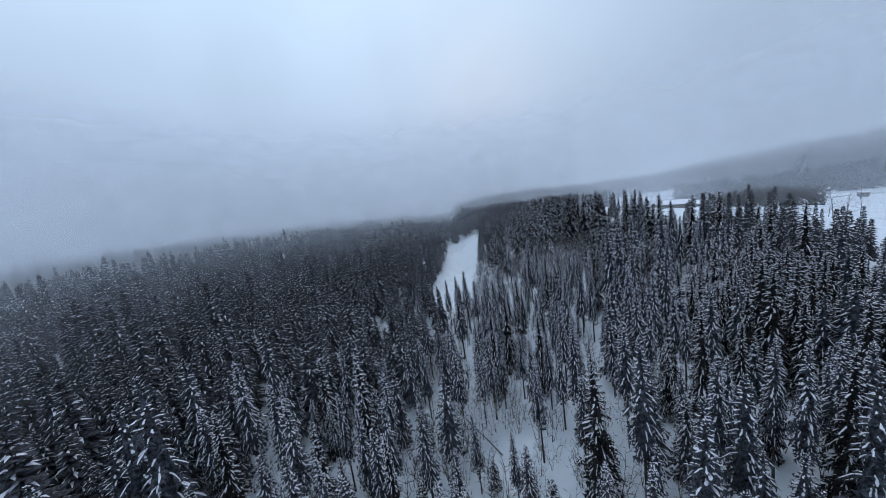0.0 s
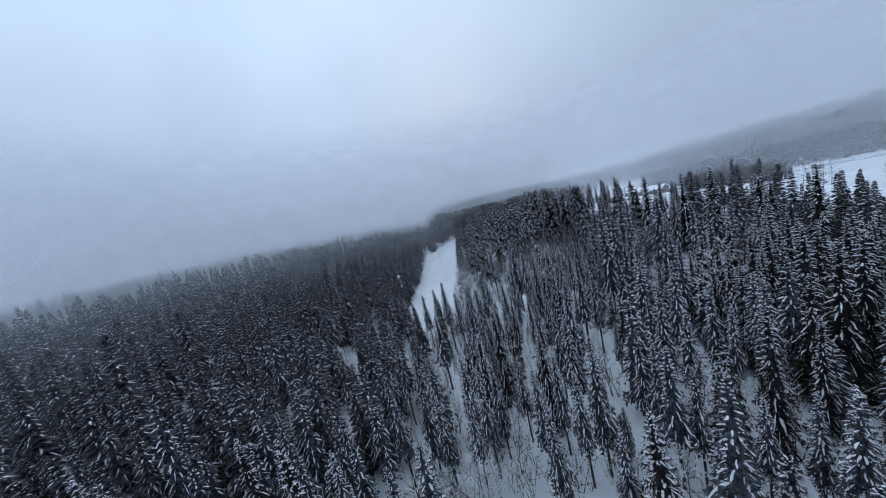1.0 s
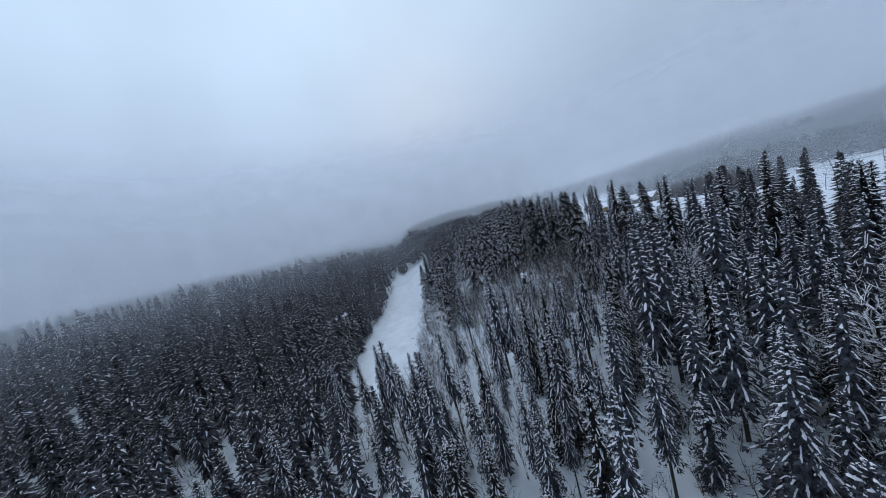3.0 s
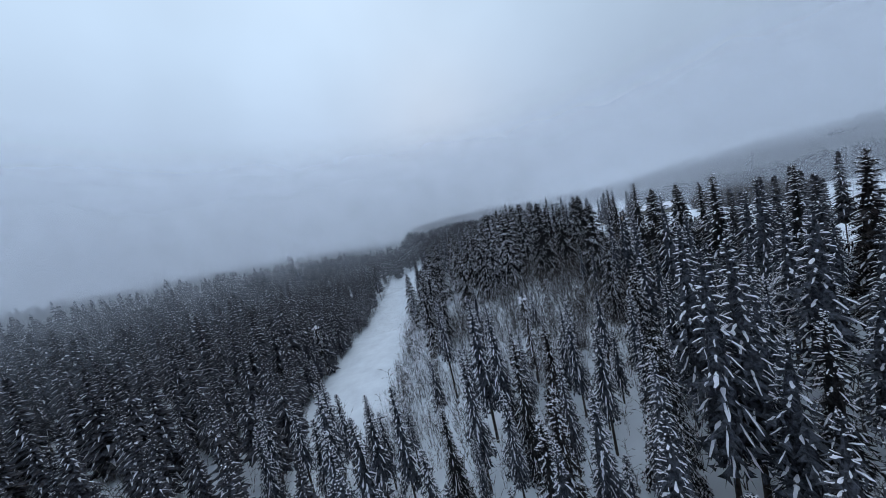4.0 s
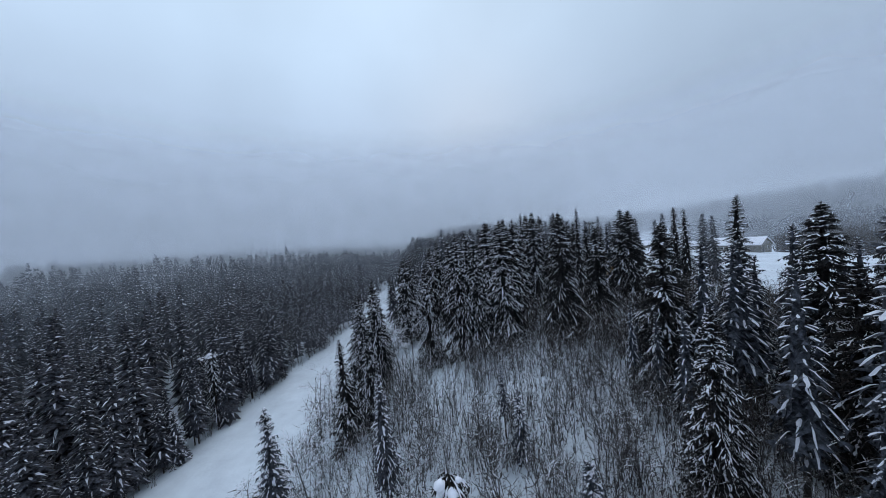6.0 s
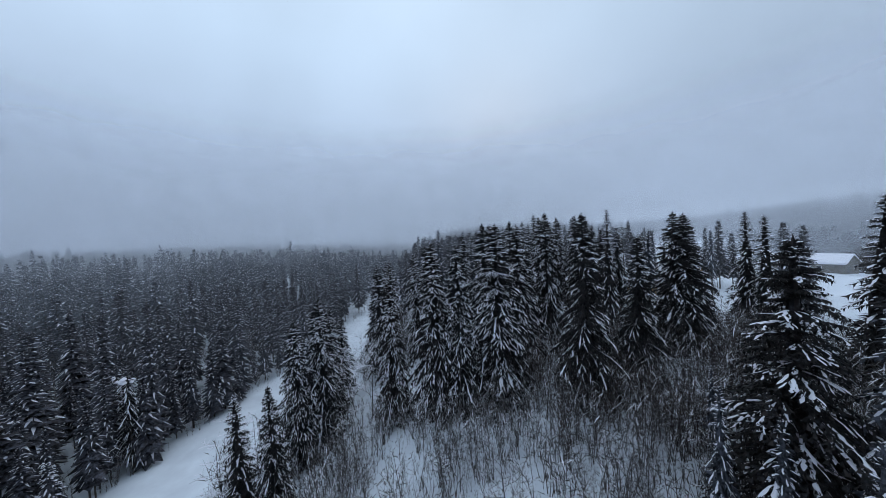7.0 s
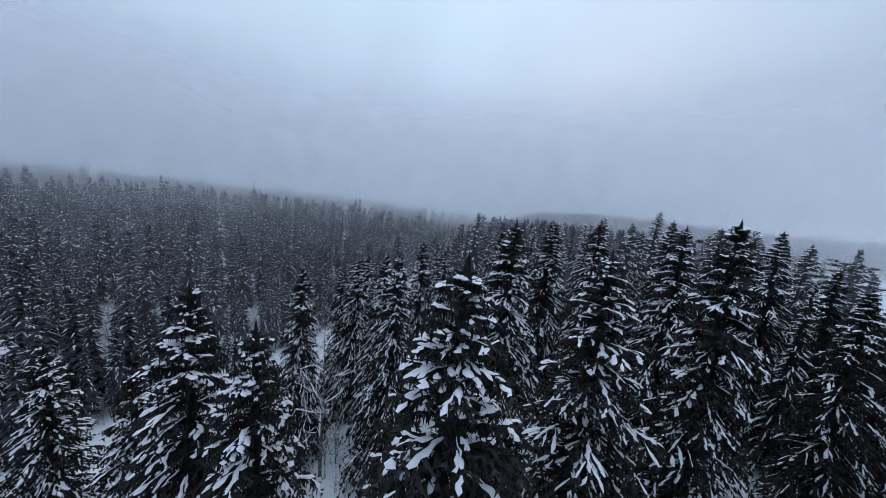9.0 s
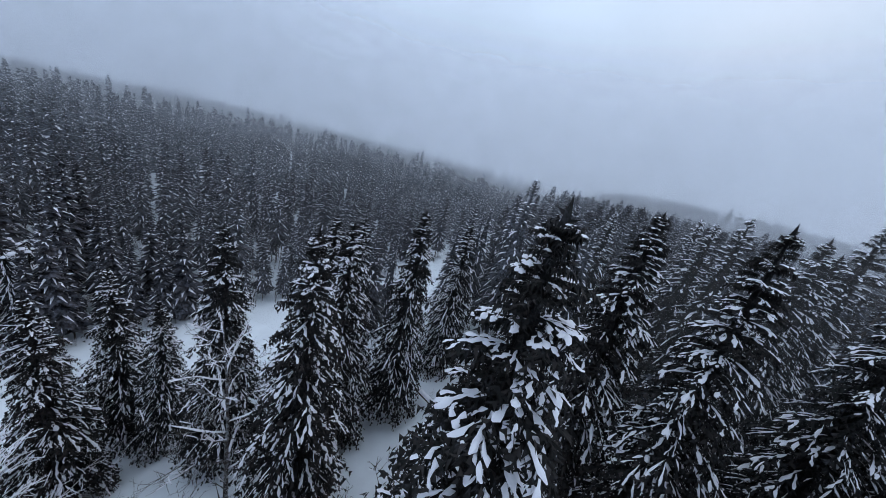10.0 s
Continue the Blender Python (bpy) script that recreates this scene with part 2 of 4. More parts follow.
def branch_line(p, az, length, rise, droop, segs):
    out = []
    for k in range(segs + 1):
        s = k / segs
        r = length * s * (1 - 0.12 * s)
        out.append(p + Vector((math.cos(az) * r, math.sin(az) * r, length * (rise * s - 1.04 * droop * s ** 1.75))))
    return out


def point_on(line, s):
    x = min(0.9999, max(0.0, s)) * (len(line) - 1)
    return line[int(x)].lerp(line[int(x) + 1], x - int(x))


def lump(rng, snow, c, way, r):
    """A small rounded clump of snow on a twig."""
    side = Vector((-way.y, way.x, 0.001)).normalized()
    a, b = c - way * (r * rng.uniform(1.0, 1.8)), c + way * (r * rng.uniform(1.0, 1.8))
    top = c + Vector((0, 0, r * 0.7))
    for sign in (-1, 1):
        e = c + side * (sign * r * rng.uniform(0.5, 0.9)) - Vector((0, 0, 0.25 * r))
        snow.tri(a, e, top)
        snow.tri(top, e, b)


def leader(rng, crown, foot, tall):
    """The pointed top shoot with a few short upswept sprays."""
    for k in range(5):
        a = 6.283 * k / 5
        r = 0.11 + 0.03 * tall
        crown.tri(foot + Vector((0, 0, tall)), foot + Vector((r * math.cos(a), r * math.sin(a), 0)), foot + Vector((r * math.cos(a + 1.3), r * math.sin(a + 1.3), 0)))
    for k in range(9):
        a, z = rng.uniform(0, 6.28), tall * rng.uniform(0.0, 0.7)
        o = Vector((math.cos(a), math.sin(a), 0))
        r = (0.42 - 0.4 * z / tall) * rng.uniform(0.6, 1.1)
        crown.tri(foot + Vector((0, 0, z)), foot + Vector((0, 0, z - 0.16)), foot + o * r + Vector((0, 0, z + 0.25 * r)))


def spruce_shape(rng, height, bare, radius, whorls, per, segs, twigs, load, snow_cross, ragged=0.25, streaks=0.1):
    """Trunk, needles and snow of one spruce. bare: the share of the trunk without branches; load: how much snow it bears."""
    trunk, crown, snow = Shape(), Shape(), Shape()
    pts, rad = [], []
    lean = Vector((rng.uniform(-0.25, 0.25), rng.uniform(-0.25, 0.25), 0))
    for k in range(8):
        s = k / 7
        pts.append(Vector((0, 0, -0.4)) * (1 - s) + Vector((0, 0, height * s)) + lean * s * s)
        rad.append(0.0105 * height * (1 - s) ** 0.85 + 0.012)
    trunk.tube(pts, rad, 7 if twigs > 1 else 5)
    for i in range(whorls):
        f = (i + rng.uniform(-0.3, 0.3)) / (whorls - 1)
        f = 1 - (1 - min(0.992, max(0.0, f))) ** 1.25
        z = height * (bare + (1 - bare) * f)
        swell = min(1.0, 0.55 + 2.2 * f) if bare > 0.2 else min(1.0, 0.8 + f)
        reach = radius * ((1 - f) ** 0.84) * swell + 0.2 + 0.12 * min(1, (1 - f) * 12)
        n = max(5, round(per * (0.55 + 0.45 * (1 - f)) + rng.uniform(-0.8, 0.8)))
        turn = rng.uniform(0, 6.28)
        for j in range(n):
            if rng.random() < 0.07 and f < 0.9:
                continue
            az = turn + 6.283 * (j + rng.uniform(-0.3, 0.3)) / n
            length = reach * rng.uniform(1 - ragged, 1 + ragged)
            if rng.random() < 0.06:
                length *= 1.25
            p = Vector((0, 0, z + rng.uniform(-0.2, 0.2))) + lean * (z / height) ** 2
            rise = 0.75 * f ** 2 - 0.05 + rng.uniform(-0.12, 0.12)
            droop = 0.74 * (1 - f) ** 0.4 + rng.uniform(-0.08, 0.16)
            line = branch_line(p, az, length, rise, droop, segs)
            side = Vector((-math.sin(az), math.cos(az), 0))
            out = Vector((math.cos(az), math.sin(az), 0))
            for k in range(segs):
                a, b = line[k], line[k + 1]
                for q in range(twigs):
                    g = (q + rng.random()) / twigs
                    s = (k + g) / segs
                    root = a.lerp(b, g)
                    w = 0.13 + length * (0.07 + 0.23 * math.sin(math.pi * min(1, s * 0.8 + 0.14)))
                    thick = (b - a) * (0.24 if twigs > 1 else 0.42)
                    for side_sign in (-1, 1):
                        ww = w * rng.uniform(0.6, 1.25)
                        tip = root + side * (side_sign * ww) + out * (ww * rng.uniform(0.35, 0.9)) + Vector((0, 0, -ww * rng.uniform(0.3, 0.95)))
                        crown.tri(root - thick, root + thick, tip)
                        if rng.random() < load * streaks:
                            lump(rng, snow, root.lerp(tip, rng.uniform(0.35, 0.8)) + Vector((0, 0, 0.05)), (tip - root).normalized(), rng.uniform(0.06, 0.12))
                    hang = root + Vector((0, 0, -0.16 - length * rng.uniform(0.10, 0.26))) + side * rng.uniform(-0.15, 0.15) + out * rng.uniform(0, 0.15)
                    crown.tri(root - thick * 0.7, root + thick * 0.7, hang)
            tip = line[-1] + (line[-1] - line[-2]) * 0.5
            crown.tri(line[-2] + side * 0.05 * length, line[-2] - side * 0.05 * length, tip)
            crown.tri(line[0] + side * 0.05 * length, line[0] - side * 0.05 * length, line[-1])
            if rng.random() < load:
                first, last = rng.uniform(0.1, 0.45), rng.uniform(0.82, 1.04)
                stations = 5
                wide = rng.uniform(0.6, 1.4) * (0.05 + 0.021 * length)
                sp, sw, sh = [], [], []
                for k in range(stations):
                    s = first + (last - first) * k / (stations - 1)
                    edge = (0.35, 0.85, 1.05, 1.15, 0.45)[k]
                    sp.append(point_on(line, s) + Vector((0, 0, 0.03)) + side * rng.uniform(-0.55, 0.55) * wide)
                    sw.append(wide * edge * rng.uniform(0.55, 1.35))
                    sh.append(wide * edge * rng.uniform(0.6, 1.2))
                snow.ridge(sp, side, sw, sh, 0, snow_cross)
    rings, sides = 9, 8
    core = []
    for i in range(rings):
        f = i / (rings - 1)
        z = height * (bare + 0.02 + (0.95 - bare) * f)
        core.append([Vector((math.cos(6.283 * j / sides), math.sin(6.283 * j / sides), 0)) * (radius * 0.42 * (1 - f) ** 0.9 * rng.uniform(0.6, 1.4) + 0.04)
                     + Vector((0, 0, z + rng.uniform(-0.4, 0.4))) + lean * (z / height) ** 2 for j in range(sides)])
    for i in range(rings - 1):
        for j in range(sides):
            a, b, c, d = core[i][j], core[i][(j + 1) % sides], core[i + 1][(j + 1) % sides], core[i + 1][j]
            crown.tri(a, b, c)
            crown.tri(a, c, d)
    leader(rng, crown, Vector((0, 0, height * 0.972)) + lean, height * 0.028 + 0.25)
    return trunk, crown, snow


def snow_roll(rng, snow, line, first, last, half, stations, cross):
    """A lumpy roll of snow along a bough, thin at both ends, with ragged edges."""
    d = line[-1] - line[0]
    side = Vector((-d.y, d.x, 0.0001)).normalized()
    pts, ws, hs = [], [], []
    drift = 0.0
    for k in range(stations):
        u = k / (stations - 1)
        drift = 0.4 * drift + rng.uniform(-0.75, 0.75)
        w = half * (0.7 + 0.6 * u) * rng.choice((0.4, 0.65, 0.9, 1.15, 1.4, 1.65))
        ends = k in (0, stations - 1)
        pts.append(point_on(line, first + (last - first) * u) + Vector((0, 0, 0.03)) + side * (drift * half))
        ws.append(w * (0.4 if ends else 1.0))
        hs.append(w * (0.3 if ends else rng.uniform(0.6, 1.2)))
    snow.ridge(pts, side, ws, hs, 0, cross)


def spray(rng, crown, line, reach, count):
    """Needles of one twig: short blades to both sides and hanging below."""
    d = line[-1] - line[0]
    out = Vector((d.x, d.y, 0)).normalized()
    side = Vector((-out.y, out.x, 0))
    for k in range(count):
        s = (k + rng.random()) / count
        p = point_on(line, s)
        r = reach * rng.uniform(0.6, 1.3) * (1.15 - 0.5 * s)
        base = d * (rng.uniform(0.35, 0.6) / count)
        sign = 1 if k % 2 else -1
        crown.tri(p - base, p + base, p + side * (sign * r * rng.uniform(0.5, 1.0)) + out * (r * rng.uniform(0.2, 0.8)) - Vector((0, 0, r * rng.uniform(0.2, 0.8))))
        crown.tri(p - base, p + base, p - side * (sign * r * rng.uniform(0.1, 0.5)) + out * (r * rng.uniform(0, 0.3)) - Vector((0, 0, r * rng.uniform(0.7, 1.7))))


def bough(rng, crown, snow, line, length, load, twigs, main):
    """One bough: a spine with side twigs that fan out and droop, each under its own roll of snow."""
    d = line[-1] - line[0]
    az = math.atan2(d.y, d.x)
    side = Vector((-math.sin(az), math.cos(az), 0))
    w = 0.04 + 0.015 * length
    crown.tri(line[0] + side * w, line[0] - side * w, line[-1])
    spray(rng, crown, line, 0.10 + 0.10 * min(1.0, length) + 0.05 * length, 10 if main else 6)
    laden = rng.random() < load
    if laden:
        first = rng.uniform(0.08, 0.42)
        last = rng.uniform(0.86, 1.0)
        half = (0.036 + 0.010 * length) * rng.uniform(0.5, 1.25)
        if main and length > 1.6 and rng.random() < 0.45:
            cut = rng.uniform(0.5, 0.7)
            snow_roll(rng, snow, line, first, cut - 0.04, half, 6, 4)
            snow_roll(rng, snow, line, cut + 0.05, last, half, 6, 4)
        else:
            snow_roll(rng, snow, line, first, last, half, min(13, 4 + round(3.2 * length)) if main else 5, 4)
    if not main:
        return
    for k in range(twigs):
        s = 0.2 + 0.72 * (k + rng.uniform(0, 0.8)) / twigs
        sign = 1 if k % 2 else -1
        long = (0.22 + 0.36 * length * math.sin(math.pi * min(1.0, 0.25 + 0.68 * s))) * rng.uniform(0.6, 1.15)
        here = point_on(line, s)
        fall = (point_on(line, s + 0.1).z - point_on(line, s - 0.1).z) / (0.2 * length)
        twig = branch_line(here, az + sign * rng.uniform(0.45, 0.95), long, fall * 0.8, rng.uniform(0.2, 0.5), 3)
        spray(rng, crown, twig, 0.16 + 0.10 * long, 5)
        if laden and rng.random() < 0.4:
            snow_roll(rng, snow, twig, rng.uniform(0.1, 0.4), rng.uniform(0.75, 1.0), rng.uniform(0.03, 0.06), 5, 3)


def grand_spruce_shape(rng, height, bare, radius, whorls, per, load):
    """A big spruce seen from close by: separate forked boughs that hang under their snow."""
    trunk, crown, snow = Shape(), Shape(), Shape()
    lean = Vector((rng.uniform(-0.2, 0.2), rng.uniform(-0.2, 0.2), 0))
    pts = [Vector((0, 0, height * k / 8 - 0.4 * (1 - k / 8))) + lean * (k / 8) ** 2 for k in range(9)]
    trunk.tube(pts, [0.0105 * height * (1 - k / 8) ** 0.85 + 0.012 for k in range(9)], 8)
    for i in range(whorls):
        f = 1 - (1 - min(0.992, max(0.0, (i + rng.uniform(-0.35, 0.35)) / (whorls - 1)))) ** 1.3
        z = height * (bare + (0.976 - bare) * f)
        reach = (radius * min(1.0, 1.35 * (1 - f)) ** 0.82 + 0.13 + 0.15 * min(1, (1 - f) * 9)) * rng.uniform(0.85, 1.12)
        n = max(5, round(per + rng.uniform(-1, 1)))
        turn = rng.uniform(0, 6.28)
        for j in range(n):
            az = turn + 6.283 * (j + rng.uniform(-0.25, 0.25)) / n
            length = reach * rng.uniform(0.72, 1.2)
            p = Vector((0, 0, z + rng.uniform(-0.25, 0.25))) + lean * (z / height) ** 2
            rise = 0.62 * f ** 2.2 - 0.02 + rng.uniform(-0.10, 0.12)
            droop = 0.66 * (1 - f) ** 0.35 + rng.uniform(-0.08, 0.18)
            line = branch_line(p, az, length, rise, droop, 5)
            near_top = f > 0.94
            bough(rng, crown, snow, line, length, load * (0.75 if near_top else 1.0), 4 if near_top else 9, True)
    rings, sides = 10, 8
    core = []
    for i in range(rings):
        f = i / (rings - 1)
        z = height * (bare + 0.02 + (0.96 - bare) * f)
        core.append([Vector((math.cos(6.283 * j / sides), math.sin(6.283 * j / sides), 0)) * (radius * 0.17 * (1 - f) ** 0.9 * rng.uniform(0.5, 1.5) + 0.05)
                     + Vector((0, 0, z + rng.uniform(-0.4, 0.4))) + lean * (z / height) ** 2 for j in range(sides)])
    for i in range(rings - 1):
        for j in range(sides):
            a, b, c, d = core[i][j], core[i][(j + 1) % sides], core[i + 1][(j + 1) % sides], core[i + 1][j]
            crown.tri(a, b, c)
            crown.tri(a, c, d)
    leader(rng, crown, Vector((0, 0, height * 0.968)) + lean, height * 0.032 + 0.15)
    return trunk, crown, snow


SPRUCE_LABELS = {
    "full": "tall dark green spruce with drooping snow-laden branches to the ground",
    "dark": "tall dark spruce with only sparse snow on its branches",
    "stand": "slender forest spruce with bare lower trunk and snowy crown",
    "young": "small young spruce dusted with snow on the slope",
}


def spruce_thing(rng, kind, grow=spruce_shape, **args):
    root = new("spruce_tree")
    for name, shape, mat, smooth in zip(("trunk", "crown", "snow"), grow(rng, **args), (BARK, FROSTED_HAZED if kind in ("stand", "young") else NEEDLES, SNOW), (True, None, True)):
        ob = new(name, shape.mesh(name, [mat], smooth))
        ob.parent = root if name != "snow" else made_crown
        if name == "crown":
            made_crown = ob
        if name == "snow":
            tagged(ob, "white clumps of snow along the branches", kind="stuff")
    return tagged(root, SPRUCE_LABELS[kind], "spruce tree", "spruces of the forest")


HERO = [spruce_thing(random.Random(10 + k), "full", grand_spruce_shape, height=22.0, bare=b, radius=r, whorls=w, per=7, load=ld)
        for k, (b, r, w, ld) in enumerate(((0.05, 3.4, 34, 0.85), (0.10, 3.0, 35, 0.78), (0.06, 3.6, 33, 0.88), (0.14, 2.8, 36, 0.72)))]
DARK_HERO = [spruce_thing(random.Random(20 + k), "dark", grand_spruce_shape, height=22.0, bare=b, radius=r, whorls=35, per=7, load=ld)
             for k, (b, r, ld) in enumerate(((0.06, 3.5, 0.42), (0.10, 3.1, 0.5)))]
FULL = [spruce_thing(random.Random(30 + k), "full", height=22.0, bare=0.08, radius=r, whorls=36, per=7, segs=4, twigs=2, load=0.88, snow_cross=3, streaks=0.10)
        for k, r in enumerate((3.0, 2.7, 3.2, 2.5))]
STAND = [spruce_thing(random.Random(50 + k), "stand", height=22.0, bare=b, radius=r, whorls=30, per=7, segs=3, twigs=2, load=0.95, snow_cross=3, streaks=0.10)
         for k, (b, r) in enumerate(((0.36, 2.2), (0.44, 1.9), (0.3, 2.35), (0.4, 2.05)))]
YOUNG = [spruce_thing(random.Random(70 + k), "young", height=9.0, bare=0.04, radius=r, whorls=20, per=6, segs=3, twigs=2, load=0.95, snow_cross=3, streaks=0.12)
         for k, r in enumerate((1.8, 1.5))]
FIRST_USE = {}
TREES = []
pick = random.Random(5)


def plant(kinds, x, y, top=None, height=None, wide=1.0):
    """Set a spruce of one of these kinds with its foot in the snow at (x, y)."""
    k = pick.randrange(len(kinds))
    proto = kinds[k]
    tall = 9.0 if kinds is YOUNG else 22.0
    z = ground(x, y)
    h = height if height else top - z
    s = h / tall
    m = Matrix.LocRotScale((x, y, z - 0.15), Euler((0, 0, pick.uniform(0, 6.28))), (s * wide, s * wide, s))
    TREES.append((x, y))
    if proto.name not in FIRST_USE:
        FIRST_USE[proto.name] = 1
        proto.matrix_basis = m
        # later copies take the pose alone, so the first one keeps its scale in its own matrix
        PLACED_SCALE[proto.name] = (s * wide, s)
        return proto
    w0, h0 = PLACED_SCALE[proto.name]
    return copy_thing(proto, m @ Matrix.Diagonal((1 / w0, 1 / w0, 1 / h0, 1)))


PLACED_SCALE = {}
FLIGHT = ((0, 0, 50), (9, 33, 46.8), (18, 52, 45.4), (30, 73, 44), (41, 96, 44.8), (45.5, 111, 46.2), (48, 126, 47.8), (48, 140, 47.8))
RIDGE = ((46.6, 132.0, 47.0), (38.4, 131.6, 45.0), (41.5, 131.2, 44.6), (53.9, 156.9, 48.8), (56.4, 141.7, 48.8), (49.7, 159.5, 48.1),
         (55.7, 127.8, 47.4), (46.7, 146.0, 47.8), (37.8, 146.7, 44.3), (35.4, 158.1, 44.1), (33.4, 152.6, 42.9), (27.2, 147.7, 41.1), (20.4, 130.9, 36.0), (22.4, 133.6, 38.2),
         (63.1, 129.9, 44.4), (58.5, 151.5, 48.7), (51.2, 139.4, 47.0))
FLANK = ((71.9, 135.5, 47.4), (74.6, 137.0, 47.2), (91.0, 144.6, 47.0), (88.7, 139.6, 46.1), (82.0, 123.3, 47.0), (32.4, 132.9, 40.0), (20.9, 140.2, 35.3), (20.4, 146.0, 32.9),
         (27.8, 155.8, 41.7), (35.5, 166.8, 42.7), (25.1, 156.3, 39.2), (63.6, 172.7, 50.7), (44.0, 164.5, 46.6), (25.6, 161.4, 40.6), (16.2, 144.2, 34.4), (62.0, 163.0, 49.5),
         (23.7, 120.5, 32.8), (54.0, 100.3, 37.8), (60.8, 112.6, 44.2), (66.3, 100.7, 39.6), (76.0, 100.8, 43.9))
BEHIND = ((66.6, 148.8, 46.0), (70.2, 151.1, 45.8), (72.4, 161.6, 48.4), (69.0, 159.6, 49.3), (72.4, 168.4, 49.2), (66.0, 162.5, 49.2), (70.4, 172.6, 49.0), (71.6, 157.3, 46.5), (75.5, 155.0, 45.0),
          (57.9, 176.0, 49.3), (56.5, 179.4, 48.1), (57.7, 190.4, 48.4), (61.6, 170.4, 48.2), (59.3, 167.2, 49.0), (47.7, 185.4, 46.6), (52.0, 175.0, 47.5), (72.7, 134.6, 46.6))
EAST = ((70.0, 93.8, 44.9), (75.0, 87.0, 43.7), (78.4, 82.0, 44.2), (77.7, 70.9, 40.4), (82.0, 72.2, 39.6), (72.9, 66.1, 37.6), (76.7, 61.0, 41.2), (69.1, 104.8, 44.8), (48.2, 87.9, 35.6),
        (52.7, 84.5, 33.7), (37.9, 74.6, 33.6), (46.3, 50.3, 29.3), (53.0, 62.0, 33.0), (41.9, 46.4, 32.3), (28.8, 37.7, 29.8), (51.0, 45.9, 35.9))
SLOPE = ((28.6, 104.1, 33.6), (21.3, 101.0, 33.3), (37.9, 89.9, 31.3), (36.8, 50.1, 24.8), (11.6, 46.2, 25.9), (3.0, 53.3, 26.1), (29.2, 55.1, 24.3), (31.1, 80.2, 23.7), (44.4, 84.6, 33.2), (42.6, 78.6, 30.2), (36.1, 85.2, 32.1), (37.1, 82.2, 27.8), (31.2, 47.7, 31.9), (24.5, 41.3, 28.8), (36.5, 50.8, 33.6),
         (34.0, 54.1, 34.6), (29.6, 42.2, 30.8), (20.0, 46.5, 25.5), (10.9, 51.3, 24.8), (19.4, 51.4, 29.4),
         (0.8, 98.3, 26.0), (7.0, 96.5, 23.2), (-8.0, 97.0, 25.0), (-10.5, 101.0, 25.0), (-2.5, 94.5, 26.0), (3.6, 95.2, 25.0), (-5.5, 91.0, 25.5), (1.5, 90.5, 25.0), (9.5, 92.0, 22.5), (13.5, 91.0, 23.0), (16.6, 141.0, 30.2), (20.0, 41.9, 21.3), (-11.0, 78.2, 26.3), (6.1, 82.1, 27.9), (3.5, 89.0, 29.7), (40.5, 111.2, 30.1))
TREES += [(34.0, 94.0), (85.4, 162.2), (87.0, 164.0), (83.5, 160.5), (80.0, 154.0), (124.5, 187.0), (127.0, 189.0), (122.0, 185.0), (149.5, 183.5), (147.0, 188.0), (152.0, 179.0)]
for x, y, top in RIDGE:
    plant(DARK_HERO if x > 54.5 and y < 141 else HERO, x, y, top, wide=1.28 if 46 < x < 52 else 1.05)
for x, y, top in FLANK + BEHIND + EAST:
    close = math.hypot(x - 47, y - 138) < 36 or min(math.hypot(x - a, y - b) for a, b, c in FLIGHT) < 25
    plant((DARK_HERO if x > 57 and y < 158 else HERO) if close else FULL, x, y, top, wide=(1.28 if x > 58 and 85 < y < 146 else 1.0) if close else 1.15)
for x, y, top in SLOPE:
    plant(STAND, x, y, top)
plant(YOUNG, -13.0, 130.5, 19.0, wide=1.2)
plant(YOUNG, 18.2, 101.8, 23.2)
plant(YOUNG, 20.1, 42.9, 19.5)
plant(DARK_HERO, 72.0, 101.8, 44.8)
plant(FULL, 45.3, 68.1, 34.5)
plant(STAND, 51.5, 75.5, 34.0)
plant(YOUNG, 28.2, 40.4, 22.6)
plant(YOUNG, 37.5, 91.0, 26.5, wide=1.3)
plant(YOUNG, 41.5, 108.5, 28.5, wide=1.1)
plant(FULL, 19.8, 121.5, 31.4, wide=1.1)
for k in range(34):
    x, y = pick.uniform(-26, 46), pick.uniform(26, 100)
    if not (y > 88 and x < 20) and all(math.hypot(x - a, y - b) > 3.2 for a, b in TREES):
        plant(YOUNG, x, y, height=pick.uniform(5, 11), wide=pick.uniform(0.85, 1.3))


# ---- the forest between the known trees ----
def open_ground(x, y):
    """Where no forest stands: the cut, the thicket on the slope, the fields."""
    if in_cut(x, y, 1.5):
        return True
    if 27 < x < 62 and 96 < y < 128 and x + y * 0.3 > 62:
        return True
    if 77 < x < 112 and 142 < y < 250 and noise.noise((x * 0.9, y * 0.9, 4)) > 0.02:
        return False
    if x > (65 if y < 138 else 77) and 112 < y < 330 and x < 330 - 0.6 * max(0, y - 200):
        return True
    edge = 104 + 6 * math.sin(y * 0.09)
    if y < 140 and edge < x < 330:
        return True
    if 330 < y < 420 and 200 < x < 330:
        return True
    return False




def too_near_flight(x, y, top):
    return any(math.hypot(x - a, y - b) < 7 and top > c - 5 for a, b, c in FLIGHT)


